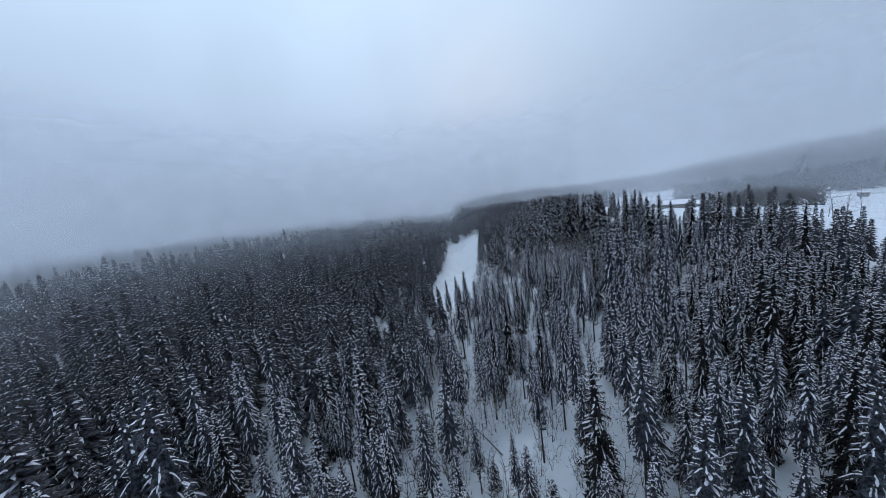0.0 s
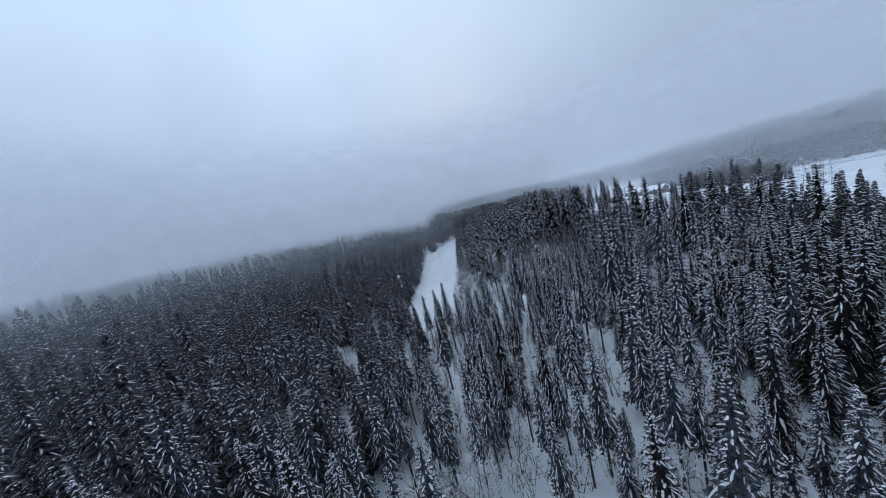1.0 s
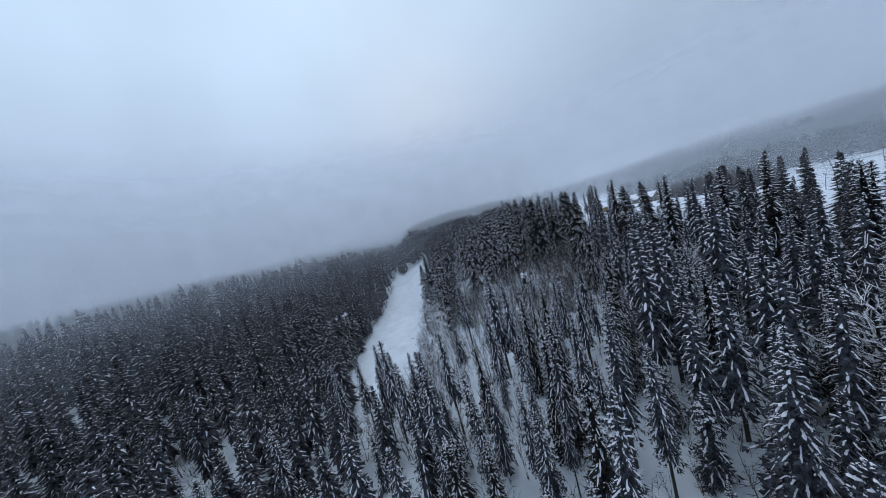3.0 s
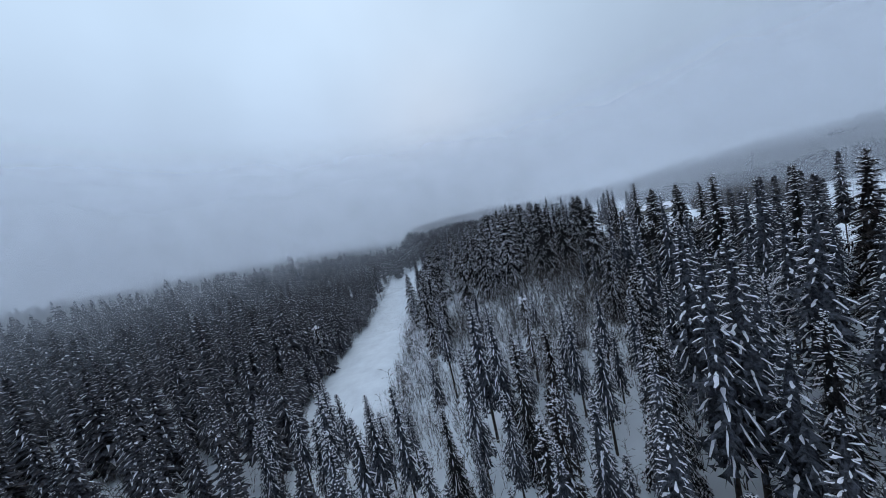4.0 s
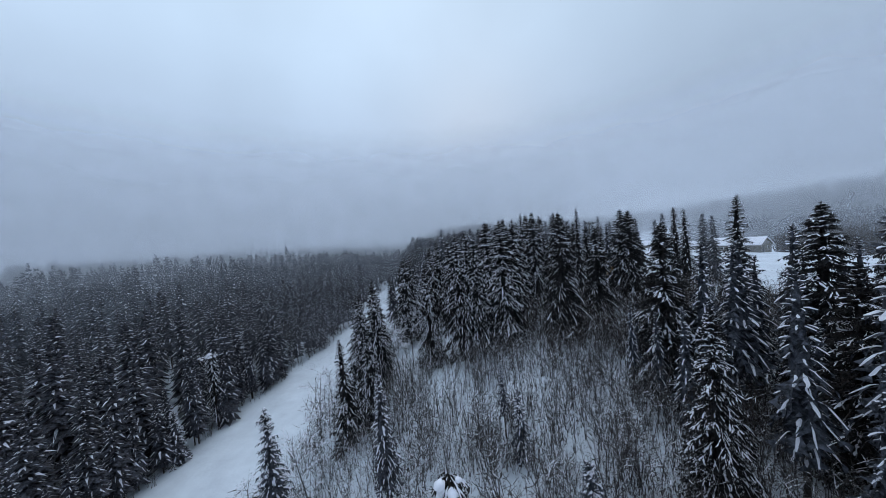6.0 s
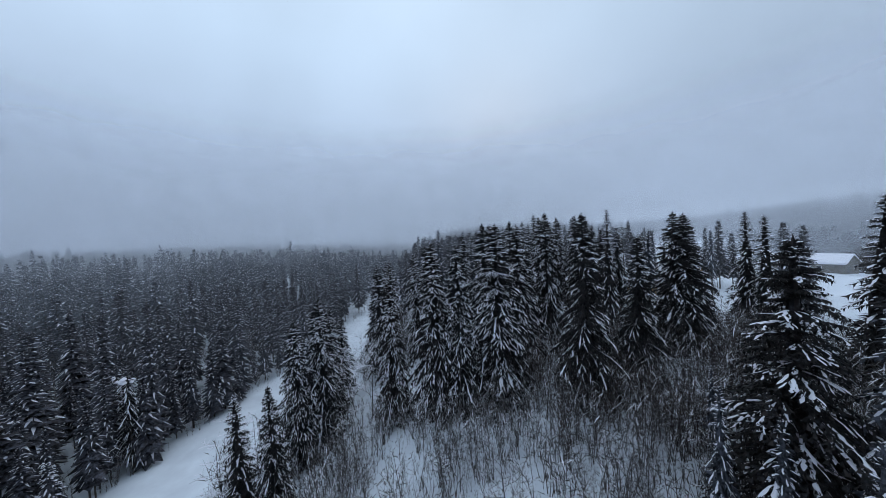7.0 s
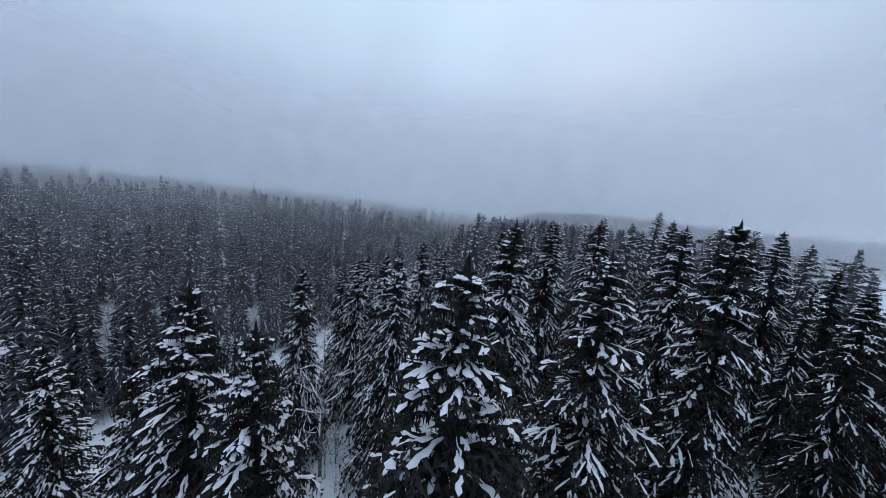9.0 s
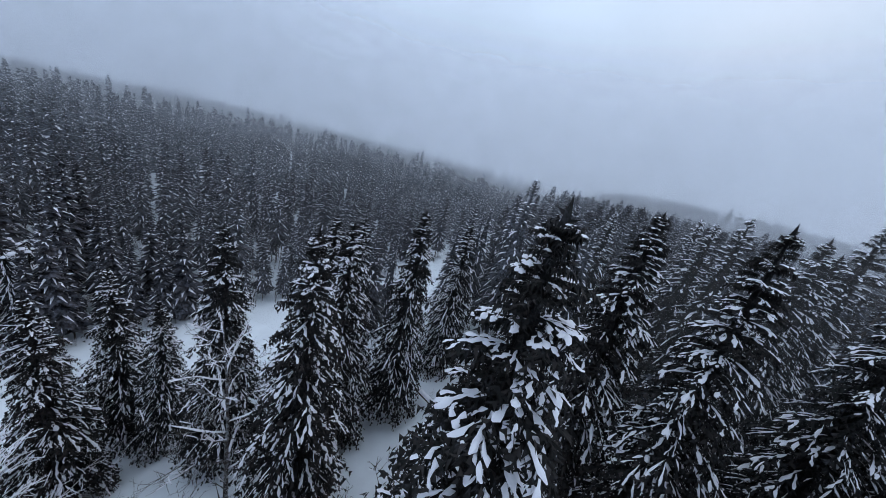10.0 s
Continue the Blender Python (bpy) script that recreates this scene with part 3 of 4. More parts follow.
WAY = ((3, 25), (10, 45), (18, 60), (28, 80), (36, 100), (44, 118), (47, 135), (45, 150), (35, 150), (56, 146), (62, 150), (36, 32), (55, 50), (-22, 32))
spots = []
cells = random.Random(21)
step = 5.6
for gx in range(-104, 125):
    for gy in range(-9, 124):
        x, y = gx * step + cells.uniform(-2.7, 2.7), gy * step + cells.uniform(-2.7, 2.7)
        r, g1 = cells.random(), cells.gauss(0, 1)
        d = math.hypot(x - 25, y - 75)
        if d > 580 or (d > 120 and (y < 0.35 * x - 20 or y < min(-0.5 * x - 12, 118))):
            continue
        if x >= 180 and d > 430 and r < 0.12:
            continue
        if x < 180 and ((d > 300 and r < 0.5) or (d > 420 and r < 0.72)):
            continue
        if open_ground(x, y) or any(abs(x - a) < 2.6 and abs(y - b) < 2.6 for a, b in TREES):
            continue
        if -30 < x < 40 and 15 < y < 104 and r < 0.12:
            continue
        if x < -55 and noise.noise((x * 0.045, y * 0.045, 3)) > 0.2 and cells.random() < 0.4:
            continue
        if (along(CUT_LEFT, y) < x < 24 and 90 < y < 166 and (x < 19 or r < 0.72)) or (24 <= x < 66 and 118 < y < 168):
            continue
        h = 20.5 + 1.8 * g1 if x > 20 and y > 90 else 18.0 + 2.8 * g1
        if -30 < x < 40 and y < 104:
            h = 16 + 2.2 * g1
        if x > 45 and y < 200:
            h = min(h, (45.0 if y > 130 else 42.0 if y > 85 else 38.5 if y > 70 else 35.0) + 1.3 * g1 - ground(x, y))
        if x > 20 and y > 160 and d < 330:
            h = min(h, 47.6 + 1.1 * g1 - ground(x, y))
        if x > 45 and y < 112 and r < 0.25:
            continue
        if 20 < x < 62 and 74 < y < 120 and cells.random() < (0.75 if y > 92 else 0.4):
            continue
        if too_near_flight(x, y, ground(x, y) + h):
            continue
        spots.append((min(math.hypot(x - a, y - b) for a, b in WAY), d, x, y, max(6, h)))
for k in range(150):
    x, y = cells.uniform(-32, 64), cells.uniform(24, 90)
    h = cells.uniform(12.5, 19)
    if y > 88 and x < 20 or any(abs(x - a) < 1.9 and abs(y - b) < 1.9 for a, b in TREES) or any(math.hypot(x - q[2], y - q[3]) < 2.4 for q in spots) or too_near_flight(x, y, ground(x, y) + h):
        continue
    spots.append((min(math.hypot(x - a, y - b) for a, b in WAY), 40, x, y, h))
for k in range(420):
    x, y = cells.uniform(-80, 80), cells.uniform(10, 66)
    h = cells.uniform(12, 18)
    if (-12 < x < 32 and y > 28 and k % 3) or any(abs(x - a) < 1.8 and abs(y - b) < 1.8 for a, b in TREES) or any(math.hypot(x - q[2], y - q[3]) < 2.2 for q in spots) or too_near_flight(x, y, ground(x, y) + h):
        continue
    spots.append((min(math.hypot(x - a, y - b) for a, b in WAY), 40, x, y, h))
for k in range(90):
    x, y = cells.uniform(20, 62), cells.uniform(16, 50)
    h = cells.uniform(13, 18)
    if any(math.hypot(x - a, y - b) < 1.9 for a, b in TREES) or any(math.hypot(x - q[2], y - q[3]) < 2.0 for q in spots) or too_near_flight(x, y, ground(x, y) + h):
        continue
    spots.append((min(math.hypot(x - a, y - b) for a, b in WAY), 40, x, y, h))
for k in range(80):
    x, y = cells.uniform(20, 62), cells.uniform(58, 93)
    h = cells.uniform(9, 16)
    if any(math.hypot(x - a, y - b) < 2.4 for a, b in TREES) or any(math.hypot(x - q[2], y - q[3]) < 2.8 for q in spots) or too_near_flight(x, y, ground(x, y) + h):
        continue
    spots.append((min(math.hypot(x - a, y - b) for a, b in WAY), 40, x, y, h))
for k in range(170):
    x, y = cells.uniform(56, 106), cells.uniform(40, 124)
    top = (36 if y < 62 else 39 if y < 84 else 41) - cells.uniform(0, 7) - (5 if y > 112 else 0)
    if any(abs(x - a) < 2.2 and abs(y - b) < 2.2 for a, b in TREES) or any(math.hypot(x - q[2], y - q[3]) < 2.6 for q in spots) or too_near_flight(x, y, top):
        continue
    spots.append((min(math.hypot(x - a, y - b) for a, b in WAY), 40, x, y, max(7, top - ground(x, y))))
for k in range(34):
    y = 100 + 3.2 * k
    x = along(CUT_LEFT, y) - cells.uniform(0.5, 3.5)
    spots.append((min(math.hypot(x - a, y - b) for a, b in WAY), 60, x, y, cells.uniform(11, 18)))
# the open hollow under the start of the flight
spots = [q for q in spots if not (-8 < q[2] < 27 and 24 < q[3] < 62 and cells.random() < 0.25)]
spots.sort()
NEAR = 164
for near, d, x, y, h in spots[:NEAR]:
    plant(FULL if (x > 40 or cells.random() < 0.3) else STAND, x, y, height=h, wide=cells.uniform(0.78, 1.02))


def far_spruce(rng, height, bare, radius, whorls, per, bearing):
    """A spruce for the distance: a bent frond and a curved pad of snow to a branch."""
    s = Shape()
    s.tube([Vector((0, 0, -0.5)), Vector((0, 0, height))], [0.16, 0.02], 3, 2)
    gap = height * (1 - bare) / whorls
    for i in range(whorls):
        f = (1 - (1 - i / whorls) ** 1.25) * 0.98
        z = height * (bare + (1 - bare) * f)
        reach = radius * 1.1 * (1 - f) ** 0.85 * min(1.0, 0.7 + 2 * f) + 0.22
        turn = rng.uniform(0, 6.28)
        for j in range(per):
            az = turn + 6.283 * (j + rng.uniform(-0.35, 0.35)) / per
            length = reach * rng.uniform(0.65, 1.25)
            p = Vector((0, 0, z + rng.uniform(-0.5, 0.5) * gap))
            o, side = Vector((math.cos(az), math.sin(az), 0)), Vector((-math.sin(az), math.cos(az), 0))
            tip = p + o * length + Vector((0, 0, length * (0.55 * f * f - 0.85 * (1 - f) ** 0.4)))
            mid = p.lerp(tip, 0.5) + Vector((0, 0, 0.13 * length))
            w = length * 2.1 / per + 0.12
            low = Vector((0, 0, -0.5 * w - 0.45 * gap))
            s.tri(p + low * 0.3, tip, mid + side * w + low, 0)
            s.tri(p + low * 0.3, mid - side * w + low, tip, 0)
            if rng.random() < bearing:
                k = (0.05 * length + 0.085 * gap) * rng.uniform(0.6, 1.4)
                lift = Vector((0, 0, 0.05 + 0.03 * gap))
                a, b = p.lerp(mid, rng.uniform(0.35, 0.85)) + lift, mid.lerp(tip, rng.uniform(0.55, 1.0)) + lift
                c = mid + lift + side * rng.uniform(-0.4, 0.4) * w
                s.tri(a, c + side * k - Vector((0, 0, 0.3 * k)), b, 1)
                s.tri(a, b, c - side * k - Vector((0, 0, 0.3 * k)), 1)
    return s


def joined_forest(name, label, places, templates, rng):
    packs = [(np.array([tuple(p) for p in s.v]), np.array(s.t), np.array(s.m)) for s in templates]
    vs, ts, ms, base = [], [], [], 0
    for x, y, h in places:
        v, t, m = packs[rng.randrange(len(packs))]
        a, k = rng.uniform(0, 6.28), h / 20.0
        w = k * rng.uniform(0.8, 1.25)
        c, q = math.cos(a) * w, math.sin(a) * w
        out = np.empty_like(v)
        out[:, 0] = v[:, 0] * c - v[:, 1] * q + x
        out[:, 1] = v[:, 0] * q + v[:, 1] * c + y
        out[:, 2] = v[:, 2] * k + ground(x, y) - 0.1
        vs.append(out)
        ts.append(t + base)
        ms.append(m)
        base += len(v)
    # the needle colour already holds some of the haze over the forest
    ob = new(name, tri_mesh(name, np.concatenate(vs), np.concatenate(ts), np.concatenate(ms), [FROSTED_HAZED, SNOW, BARK]))
    return tagged(ob, label, "forest", kind="stuff")


rf = random.Random(77)
MID = [far_spruce(rf, 20.0, b, r, 27, 8, 0.6) for b, r in ((0.15, 2.6), (0.25, 2.3), (0.35, 2.1), (0.2, 2.5), (0.2, 2.0), (0.12, 2.8))]
FAR = [far_spruce(rf, 20.0, b, r, 14, 6, 0.55) for b, r in ((0.12, 2.9), (0.2, 2.5), (0.1, 3.1), (0.25, 2.3))]
DIM = [far_spruce(rf, 20.0, b, r, 8, 5, 0.4) for b, r in ((0.02, 3.6), (0.05, 3.2), (0.0, 4.0))]


def close_spruce(seed, bare, radius):
    """A spruce of the dense stand: trunk, needles and snow in one."""
    out = Shape()
    for k, piece in zip((2, 0, 1), spruce_shape(random.Random(seed), 20.0, bare, radius, 21, 6, 2, 2, 0.92, 3, streaks=0.0)):
        base = len(out.v)
        out.v += piece.v
        out.t += [tuple(i + base for i in t) for t in piece.t]
        out.m += [k] * len(piece.t)
    return out


STANDING = [close_spruce(200 + k, b, r) for k, (b, r) in enumerate(((0.3, 2.2), (0.2, 2.5), (0.4, 2.0), (0.25, 2.35)))]
def beside_path(q):
    """Whether a forest tree stands close enough to be seen in detail."""
    return q[0] < (34 if q[3] > 150 and q[2] > 20 else 21) or min(math.hypot(q[2] - a, q[3] - b) for a, b, c in FLIGHT) < (40 if q[2] > 30 else 30)


rest = spots[NEAR:]
joined_forest("spruce_stand", "dense stand of slender snow-dusted spruces", [q[2:] for q in rest if beside_path(q)], STANDING, rf)
joined_forest("spruce_forest", "dense snow-dusted spruce forest filling the valley", [q[2:] for q in rest if not beside_path(q) and q[0] < 105], MID, rf)
joined_forest("hillside_forest", "snow-dusted spruce forest on the gentle hillside", [q[2:] for q in rest if q[0] >= 105 and q[1] < 290 and q[2] < 130], FAR, rf)
HAZY = [far_spruce(rf, 20.0, b, r, 7, 5, 0.0) for b, r in ((0.0, 3.5), (0.02, 3.9))]
joined_forest("distant_forest", "distant misty spruce forest on the hills", [q[2:] for q in rest if q[0] >= 105 and q[1] >= 290 and q[2] < 130], DIM, rf)
joined_forest("hilltop_forest", "grey spruce forest on the hill behind the hamlet", [q[2:] for q in rest if q[0] >= 105 and q[2] >= 130], HAZY, rf)


def broken_spruce(x, y, top, seed, width):
    """A spruce whose top has snapped under the snow: a ragged column with a thick white cap."""
    rng = random.Random(seed)
    z = ground(x, y)
    h = top - z
    trunk, crown, snow = Shape(), Shape(), Shape()
    trunk.tube([Vector((0.06 * math.sin(k), 0.05 * math.cos(2 * k), h * 0.96 * k / 6 - 0.3)) for k in range(7)], [0.2 - 0.018 * k for k in range(7)], 7)
    for i in range(30):
        f = i / 29
        for j in range(6):
            az = rng.uniform(0, 6.28)
            length = width * (1.15 - 0.5 * f) * rng.uniform(0.55, 1.2)
            line = branch_line(Vector((0, 0, h * (0.18 + 0.78 * f))), az, length, 0.05, 0.75, 3)
            bough(rng, crown, snow, line, length, 0.9, 4, False)
    for k in range(9):
        az = rng.uniform(0, 6.28)
        c = Vector((math.cos(az) * 0.34 * width, math.sin(az) * 0.34 * width, h * 0.97 + rng.uniform(-1.3, 0.1)))
        o, side, w = Vector((math.cos(az), math.sin(az), -0.2)), Vector((-math.sin(az), math.cos(az), 0)), width * rng.uniform(0.09, 0.19)
        snow.ridge([c - o * w, c - o * 0.5 * w, c + o * 0.5 * w, c + o * 1.1 * w], side, [0.2 * w, 0.9 * w, w, 0.2 * w], [0.1 * w, 0.9 * w, 0.9 * w, 0.1 * w], 0, 6)
    root = new("broken_spruce")
    new("trunk", trunk.mesh("trunk", [BARK], True)).parent = root
    needles = new("crown", crown.mesh("crown", [NEEDLES]))
    needles.parent = root
    cap = tagged(new("snow", snow.mesh("snow", [SNOW], True)), "thick cap and clumps of snow", kind="stuff")
    cap.parent = needles
    root.matrix_basis = pose(x, y, z)
    return tagged(root, "broken-topped spruce with a thick cap of snow", "spruce tree", "broken spruces")


broken_spruce(34.0, 94.0, 33.5, 1, 1.5)
broken_spruce(-13.4, 140.4, 26.0, 2, 2.2)
broken_spruce(-17.6, 142.5, 25.2, 3, 1.8)
broken_spruce(-24.0, 146.0, 24.6, 4, 1.8)


# ---- bare trees, saplings and thickets ----
def limb(rng, wood, snow, p, d, length, radius, level, bend, load):
    """One branch and what grows from it. d: its direction."""
    segs = 4 if level > 1 else 3
    pts, way = [p], d.copy()
    for k in range(segs):
        way = (way + Vector((rng.uniform(-1, 1), rng.uniform(-1, 1), rng.uniform(-1, 1))) * 0.16 + Vector((0, 0, bend))).normalized()
        pts.append(pts[-1] + way * (length / segs))
    wood.tube(pts, [radius * (1 - 0.8 * k / segs) + 0.004 for k in range(segs + 1)], 5 if level > 2 else 3)
    flat = Vector((d.x, d.y, 0))
    if load > 0 and flat.length > 0.35 and rng.random() < load:
        side = Vector((-d.y, d.x, 0)).normalized()
        w = radius * 0.9 + 0.02
        snow.ridge([q + Vector((0, 0, radius * 0.6)) for q in pts], side, [w * 0.7, w, w * 1.1, w * 0.9, w * 0.4][:segs + 1], [w * 0.9, w * 1.3, w * 1.4, w, w * 0.3][:segs + 1])
    if level == 0:
        return
    for k in range(5 if level > 1 else 4):
        s = rng.uniform(0.3, 1.0)
        i = min(int(s * segs), segs - 1)
        q = pts[i].lerp(pts[i + 1], s * segs - i)
        turn = Vector((rng.uniform(-1, 1), rng.uniform(-1, 1), rng.uniform(-0.35, 0.55)))
        limb(rng, wood, snow, q, (d * 0.75 + turn * 0.75).normalized(), length * rng.uniform(0.35, 0.6), radius * 0.45, level - 1, bend, load)


def bare_shape(rng, height, limbs, reach, load, bend=0.02, levels=2):
    stem, wood, snow = Shape(), Shape(), Shape()
    pts, way = [Vector((0, 0, -0.3))], Vector((0, 0, 1))
    for k in range(8):
        way = (way + Vector((rng.uniform(-1, 1), rng.uniform(-1, 1), 0)) * 0.05).normalized()
        pts.append(pts[-1] + way * (height / 8))
    r0 = 0.011 * height
    stem.tube(pts, [r0 * (1 - 0.85 * k / 8) for k in range(9)], 7)
    for k in range(limbs):
        s = 0.22 + 0.76 * (k + rng.random()) / limbs
        i = min(int(s * 8), 7)
        q = pts[i].lerp(pts[i + 1], s * 8 - i)
        az = k * 2.4 + rng.uniform(-0.5, 0.5)
        d = Vector((math.cos(az), math.sin(az), rng.uniform(0.15, 0.6) + 0.5 * s)).normalized()
        limb(rng, wood, snow, q, d, reach * (1.25 - s * 0.8) * rng.uniform(0.7, 1.2), r0 * 0.4 * (1.2 - s * 0.8), levels, bend, load)
    return stem, wood, snow


def bare_tree(seed, height, limbs, reach, load, label, mat=None, bend=0.02, levels=2):
    stem, wood, snow = bare_shape(random.Random(seed), height, limbs, reach, load, bend, levels)
    root = new("bare_tree")
    new("trunk", stem.mesh("trunk", [mat or TWIGS], True)).parent = root
    trunk = new("crown", wood.mesh("crown", [mat or TWIGS], True))
    trunk.parent = root
    if load:
        pad = tagged(new("snow", snow.mesh("snow", [SNOW], True)), "thin lines of snow on the branches", kind="stuff")
        pad.parent = trunk
    return tagged(root, label, "bare tree", "leafless trees")


def stand_at(ob, x, y, size=1.0, turn=0.0, lean=(0, 0)):
    ob.matrix_basis = Matrix.LocRotScale((x, y, ground(x, y) - 0.1), Euler((lean[0], lean[1], turn)), (size, size, size))
    return ob


SNOWY = "leafless broad tree with snow lying along its branches"
BIRCH = "slender leafless birch with drooping frosted twigs"
stand_at(bare_tree(1, 15.5, 24, 3.2, 0.22, "tall leafless brown tree lightly dusted with snow", bend=0.05), 31.6, 146.0)
stand_at(bare_tree(2, 13.0, 26, 5.0, 0.55, SNOWY), 54.8, 78.5)
stand_at(bare_tree(3, 12.0, 26, 5.0, 0.6, SNOWY), 51.0, 58.0, 1.0, 1.0)
stand_at(bare_tree(4, 13.0, 26, 6.5, 0.25, "leafless reddish brown broad tree with fine twigs", BROWN_TWIGS), 60.0, 61.0)
birch = stand_at(bare_tree(5, 11.0, 18, 3.6, 0.6, BIRCH, None, -0.12), 12.8, 128.0)
grove = random.Random(8)
bush = stand_at(bare_tree(9, 9.5, 22, 3.4, 0.12, "leafless brown bushy tree with fine bare twigs", BRUSH, 0.03), 44.0, 116.0, 0.7)
for x, y, k in ((15.5, 125.0, 0.9), (14.0, 132.0, 0.8), (11.5, 112.0, 0.75), (8.5, 108.0, 0.7), (14.5, 108.0, 0.8), (17.5, 113.0, 0.85), (5.5, 107.0, 0.6), (18.5, 119.0, 0.8), (25.5, 137.0, 0.95), (28.5, 135.5, 0.9), (17.0, 137.0, 0.7), (22.5, 150.5, 0.8), (13.0, 143.0, 0.65),
                (33.0, 104.0, 0.6), (38.0, 108.0, 0.7), (43.0, 104.0, 0.55), (47.0, 112.0, 0.7), (52.0, 107.0, 0.6), (36.0, 118.0, 0.65), (42.0, 121.0, 0.6), (55.0, 117.0, 0.7), (60.0, 112.0, 0.75), (66.0, 119.0, 0.7), (70.0, 115.0, 0.75), (63.0, 122.0, 0.6), (74.0, 121.0, 0.65), (49.0, 119.0, 0.5), (31.0, 112.0, 0.6), (58.0, 121.0, 0.75), (62.0, 117.0, 0.7), (67.0, 113.5, 0.8), (69.5, 122.0, 0.75), (73.0, 117.0, 0.8), (77.0, 119.0, 0.8), (65.0, 108.5, 0.7), (71.0, 109.0, 0.8), (79.0, 112.0, 0.8), (56.5, 111.0, 0.65),
                (10.0, 101.0, 0.8), (1.5, 44.0, 0.8), (21.0, 35.0, 0.75), (27.0, 40.0, 0.8), (24.0, 60.0, 0.8), (13.0, 62.0, 0.8), (-3.0, 62.0, 0.7)):
    copy_thing(bush if x > 30 and y > 100 else birch, Matrix.LocRotScale((x, y, ground(x, y) - 0.1), Euler((grove.uniform(-0.1, 0.1), grove.uniform(-0.1, 0.1), grove.uniform(0, 6.28))), (k, k, k)))
leaning = stand_at(bare_tree(6, 13.0, 16, 2.4, 1.0, "broken leaning birch thickly coated with snow"), 4.2, 40.5, 1.0, 0.5, (-0.75, -0.55))

grey = stand_at(bare_tree(7, 11.0, 16, 3.0, 0.4, "leafless roadside tree with thin grey branches", levels=1), 145, 104)
for k in range(13):
    x, y, w = 138 + 5.5 * k + grove.uniform(-3, 3), 118 - 1.6 * k + grove.uniform(-6, 6), grove.uniform(0.7, 1.2)
    copy_thing(grey, Matrix.LocRotScale((x, y, ground(x, y) - 0.1), Euler((0, 0, grove.uniform(0, 6.28))), (w, w, w)))
for x, y, w in ((118, 203, 0.8), (122, 200, 0.7), (126, 206, 0.9), (132, 209, 0.8), (137, 212, 0.9), (112, 182, 0.45), (105, 176, 0.4), (141, 196, 0.5)):
    copy_thing(grey, Matrix.LocRotScale((x, y, ground(x, y) - 0.1), Euler((0, 0, grove.uniform(0, 6.28))), (w, w, w)))


def sapling(rng, height):
    """A small leafless bush: a few thin crooked stems with twigs, frosted."""
    s = Shape()
    for stem in range(3):
        pts, way = [Vector((rng.uniform(-0.2, 0.2), rng.uniform(-0.2, 0.2), -0.2))], Vector((rng.uniform(-0.22, 0.22), rng.uniform(-0.22, 0.22), 1)).normalized()
        tall = height * rng.uniform(0.55, 1.0)
        for k in range(3):
            way = (way + Vector((rng.uniform(-1, 1), rng.uniform(-1, 1), 0.1)) * 0.16).normalized()
            pts.append(pts[-1] + way * tall / 3)
        for k in range(3):
            w = Vector((0.03, 0.03, 0)) * (1 - 0.25 * k)
            s.tri(pts[k] - w, pts[k] + w, pts[k + 1], 0)
            w.y = -w.y
            s.tri(pts[k] - w, pts[k] + w, pts[k + 1], 0)
        for k in range(8):
            f = rng.uniform(0.2, 1.0)
            i = min(int(f * 3), 2)
            q = pts[i].lerp(pts[i + 1], f * 3 - i)
            az, long = rng.uniform(0, 6.28), tall * rng.uniform(0.1, 0.26) * (1.2 - 0.6 * f)
            tip = q + Vector((math.cos(az), math.sin(az), rng.uniform(0.3, 1.3))) * long
            wide = Vector((-math.sin(az), math.cos(az), 0)) * 0.026
            s.tri(q - wide, q + wide, tip, 0)
            b = q.lerp(tip, rng.uniform(0.35, 0.7))
            e = b + (tip - q) * 0.45 + Vector((-math.sin(az), math.cos(az), 0.2)) * (rng.choice((-1, 1)) * long * 0.35)
            s.tri(b, b + Vector((0, 0, 0.06)), e, 0)
            if rng.random() < 0.3:
                m = q.lerp(tip, 0.5) + Vector((0, 0, 0.035))
                s.tri(q + Vector((0, 0, 0.035)) - wide, tip, m + wide * 1.7, 1)
    return s


def joined_thicket(name, label, places, templates, mats, rng):
    packs = [(np.array([tuple(p) for p in s.v]), np.array(s.t), np.array(s.m)) for s in templates]
    vs, ts, ms, base = [], [], [], 0
    for x, y, k in places:
        v, t, m = packs[rng.randrange(len(packs))]
        a = rng.uniform(0, 6.28)
        c, q = math.cos(a) * k, math.sin(a) * k
        out = np.stack([v[:, 0] * c - v[:, 1] * q + x, v[:, 0] * q + v[:, 1] * c + y, v[:, 2] * k + ground(x, y)], 1)
        vs.append(out)
        ts.append(t + base)
        ms.append(m)
        base += len(v)
    ob = new(name, tri_mesh(name, np.concatenate(vs), np.concatenate(ts), np.concatenate(ms), mats))
    return tagged(ob, label, "thicket", kind="stuff")


rt = random.Random(91)
STEMS = [sapling(rt, 5.0) for k in range(8)]
slope_places = []
while len(slope_places) < 3500:
    x, y = rt.uniform(24, 84), rt.uniform(92, 138)
    if x + y * 0.3 > 58 and noise.noise((x * 0.13, y * 0.13, 1)) > rt.uniform(-0.8, -0.1) and not (y > 129 and x < 60 and rt.random() < 0.6):
        slope_places.append((x, y, rt.uniform(0.3, 0.75) if rt.random() < 0.7 else rt.uniform(0.9, 1.6)))
joined_thicket("slope_thicket", "thin leafless saplings and brush in the snow", slope_places, STEMS, [BRUSH, SNOW], rt)
under = []
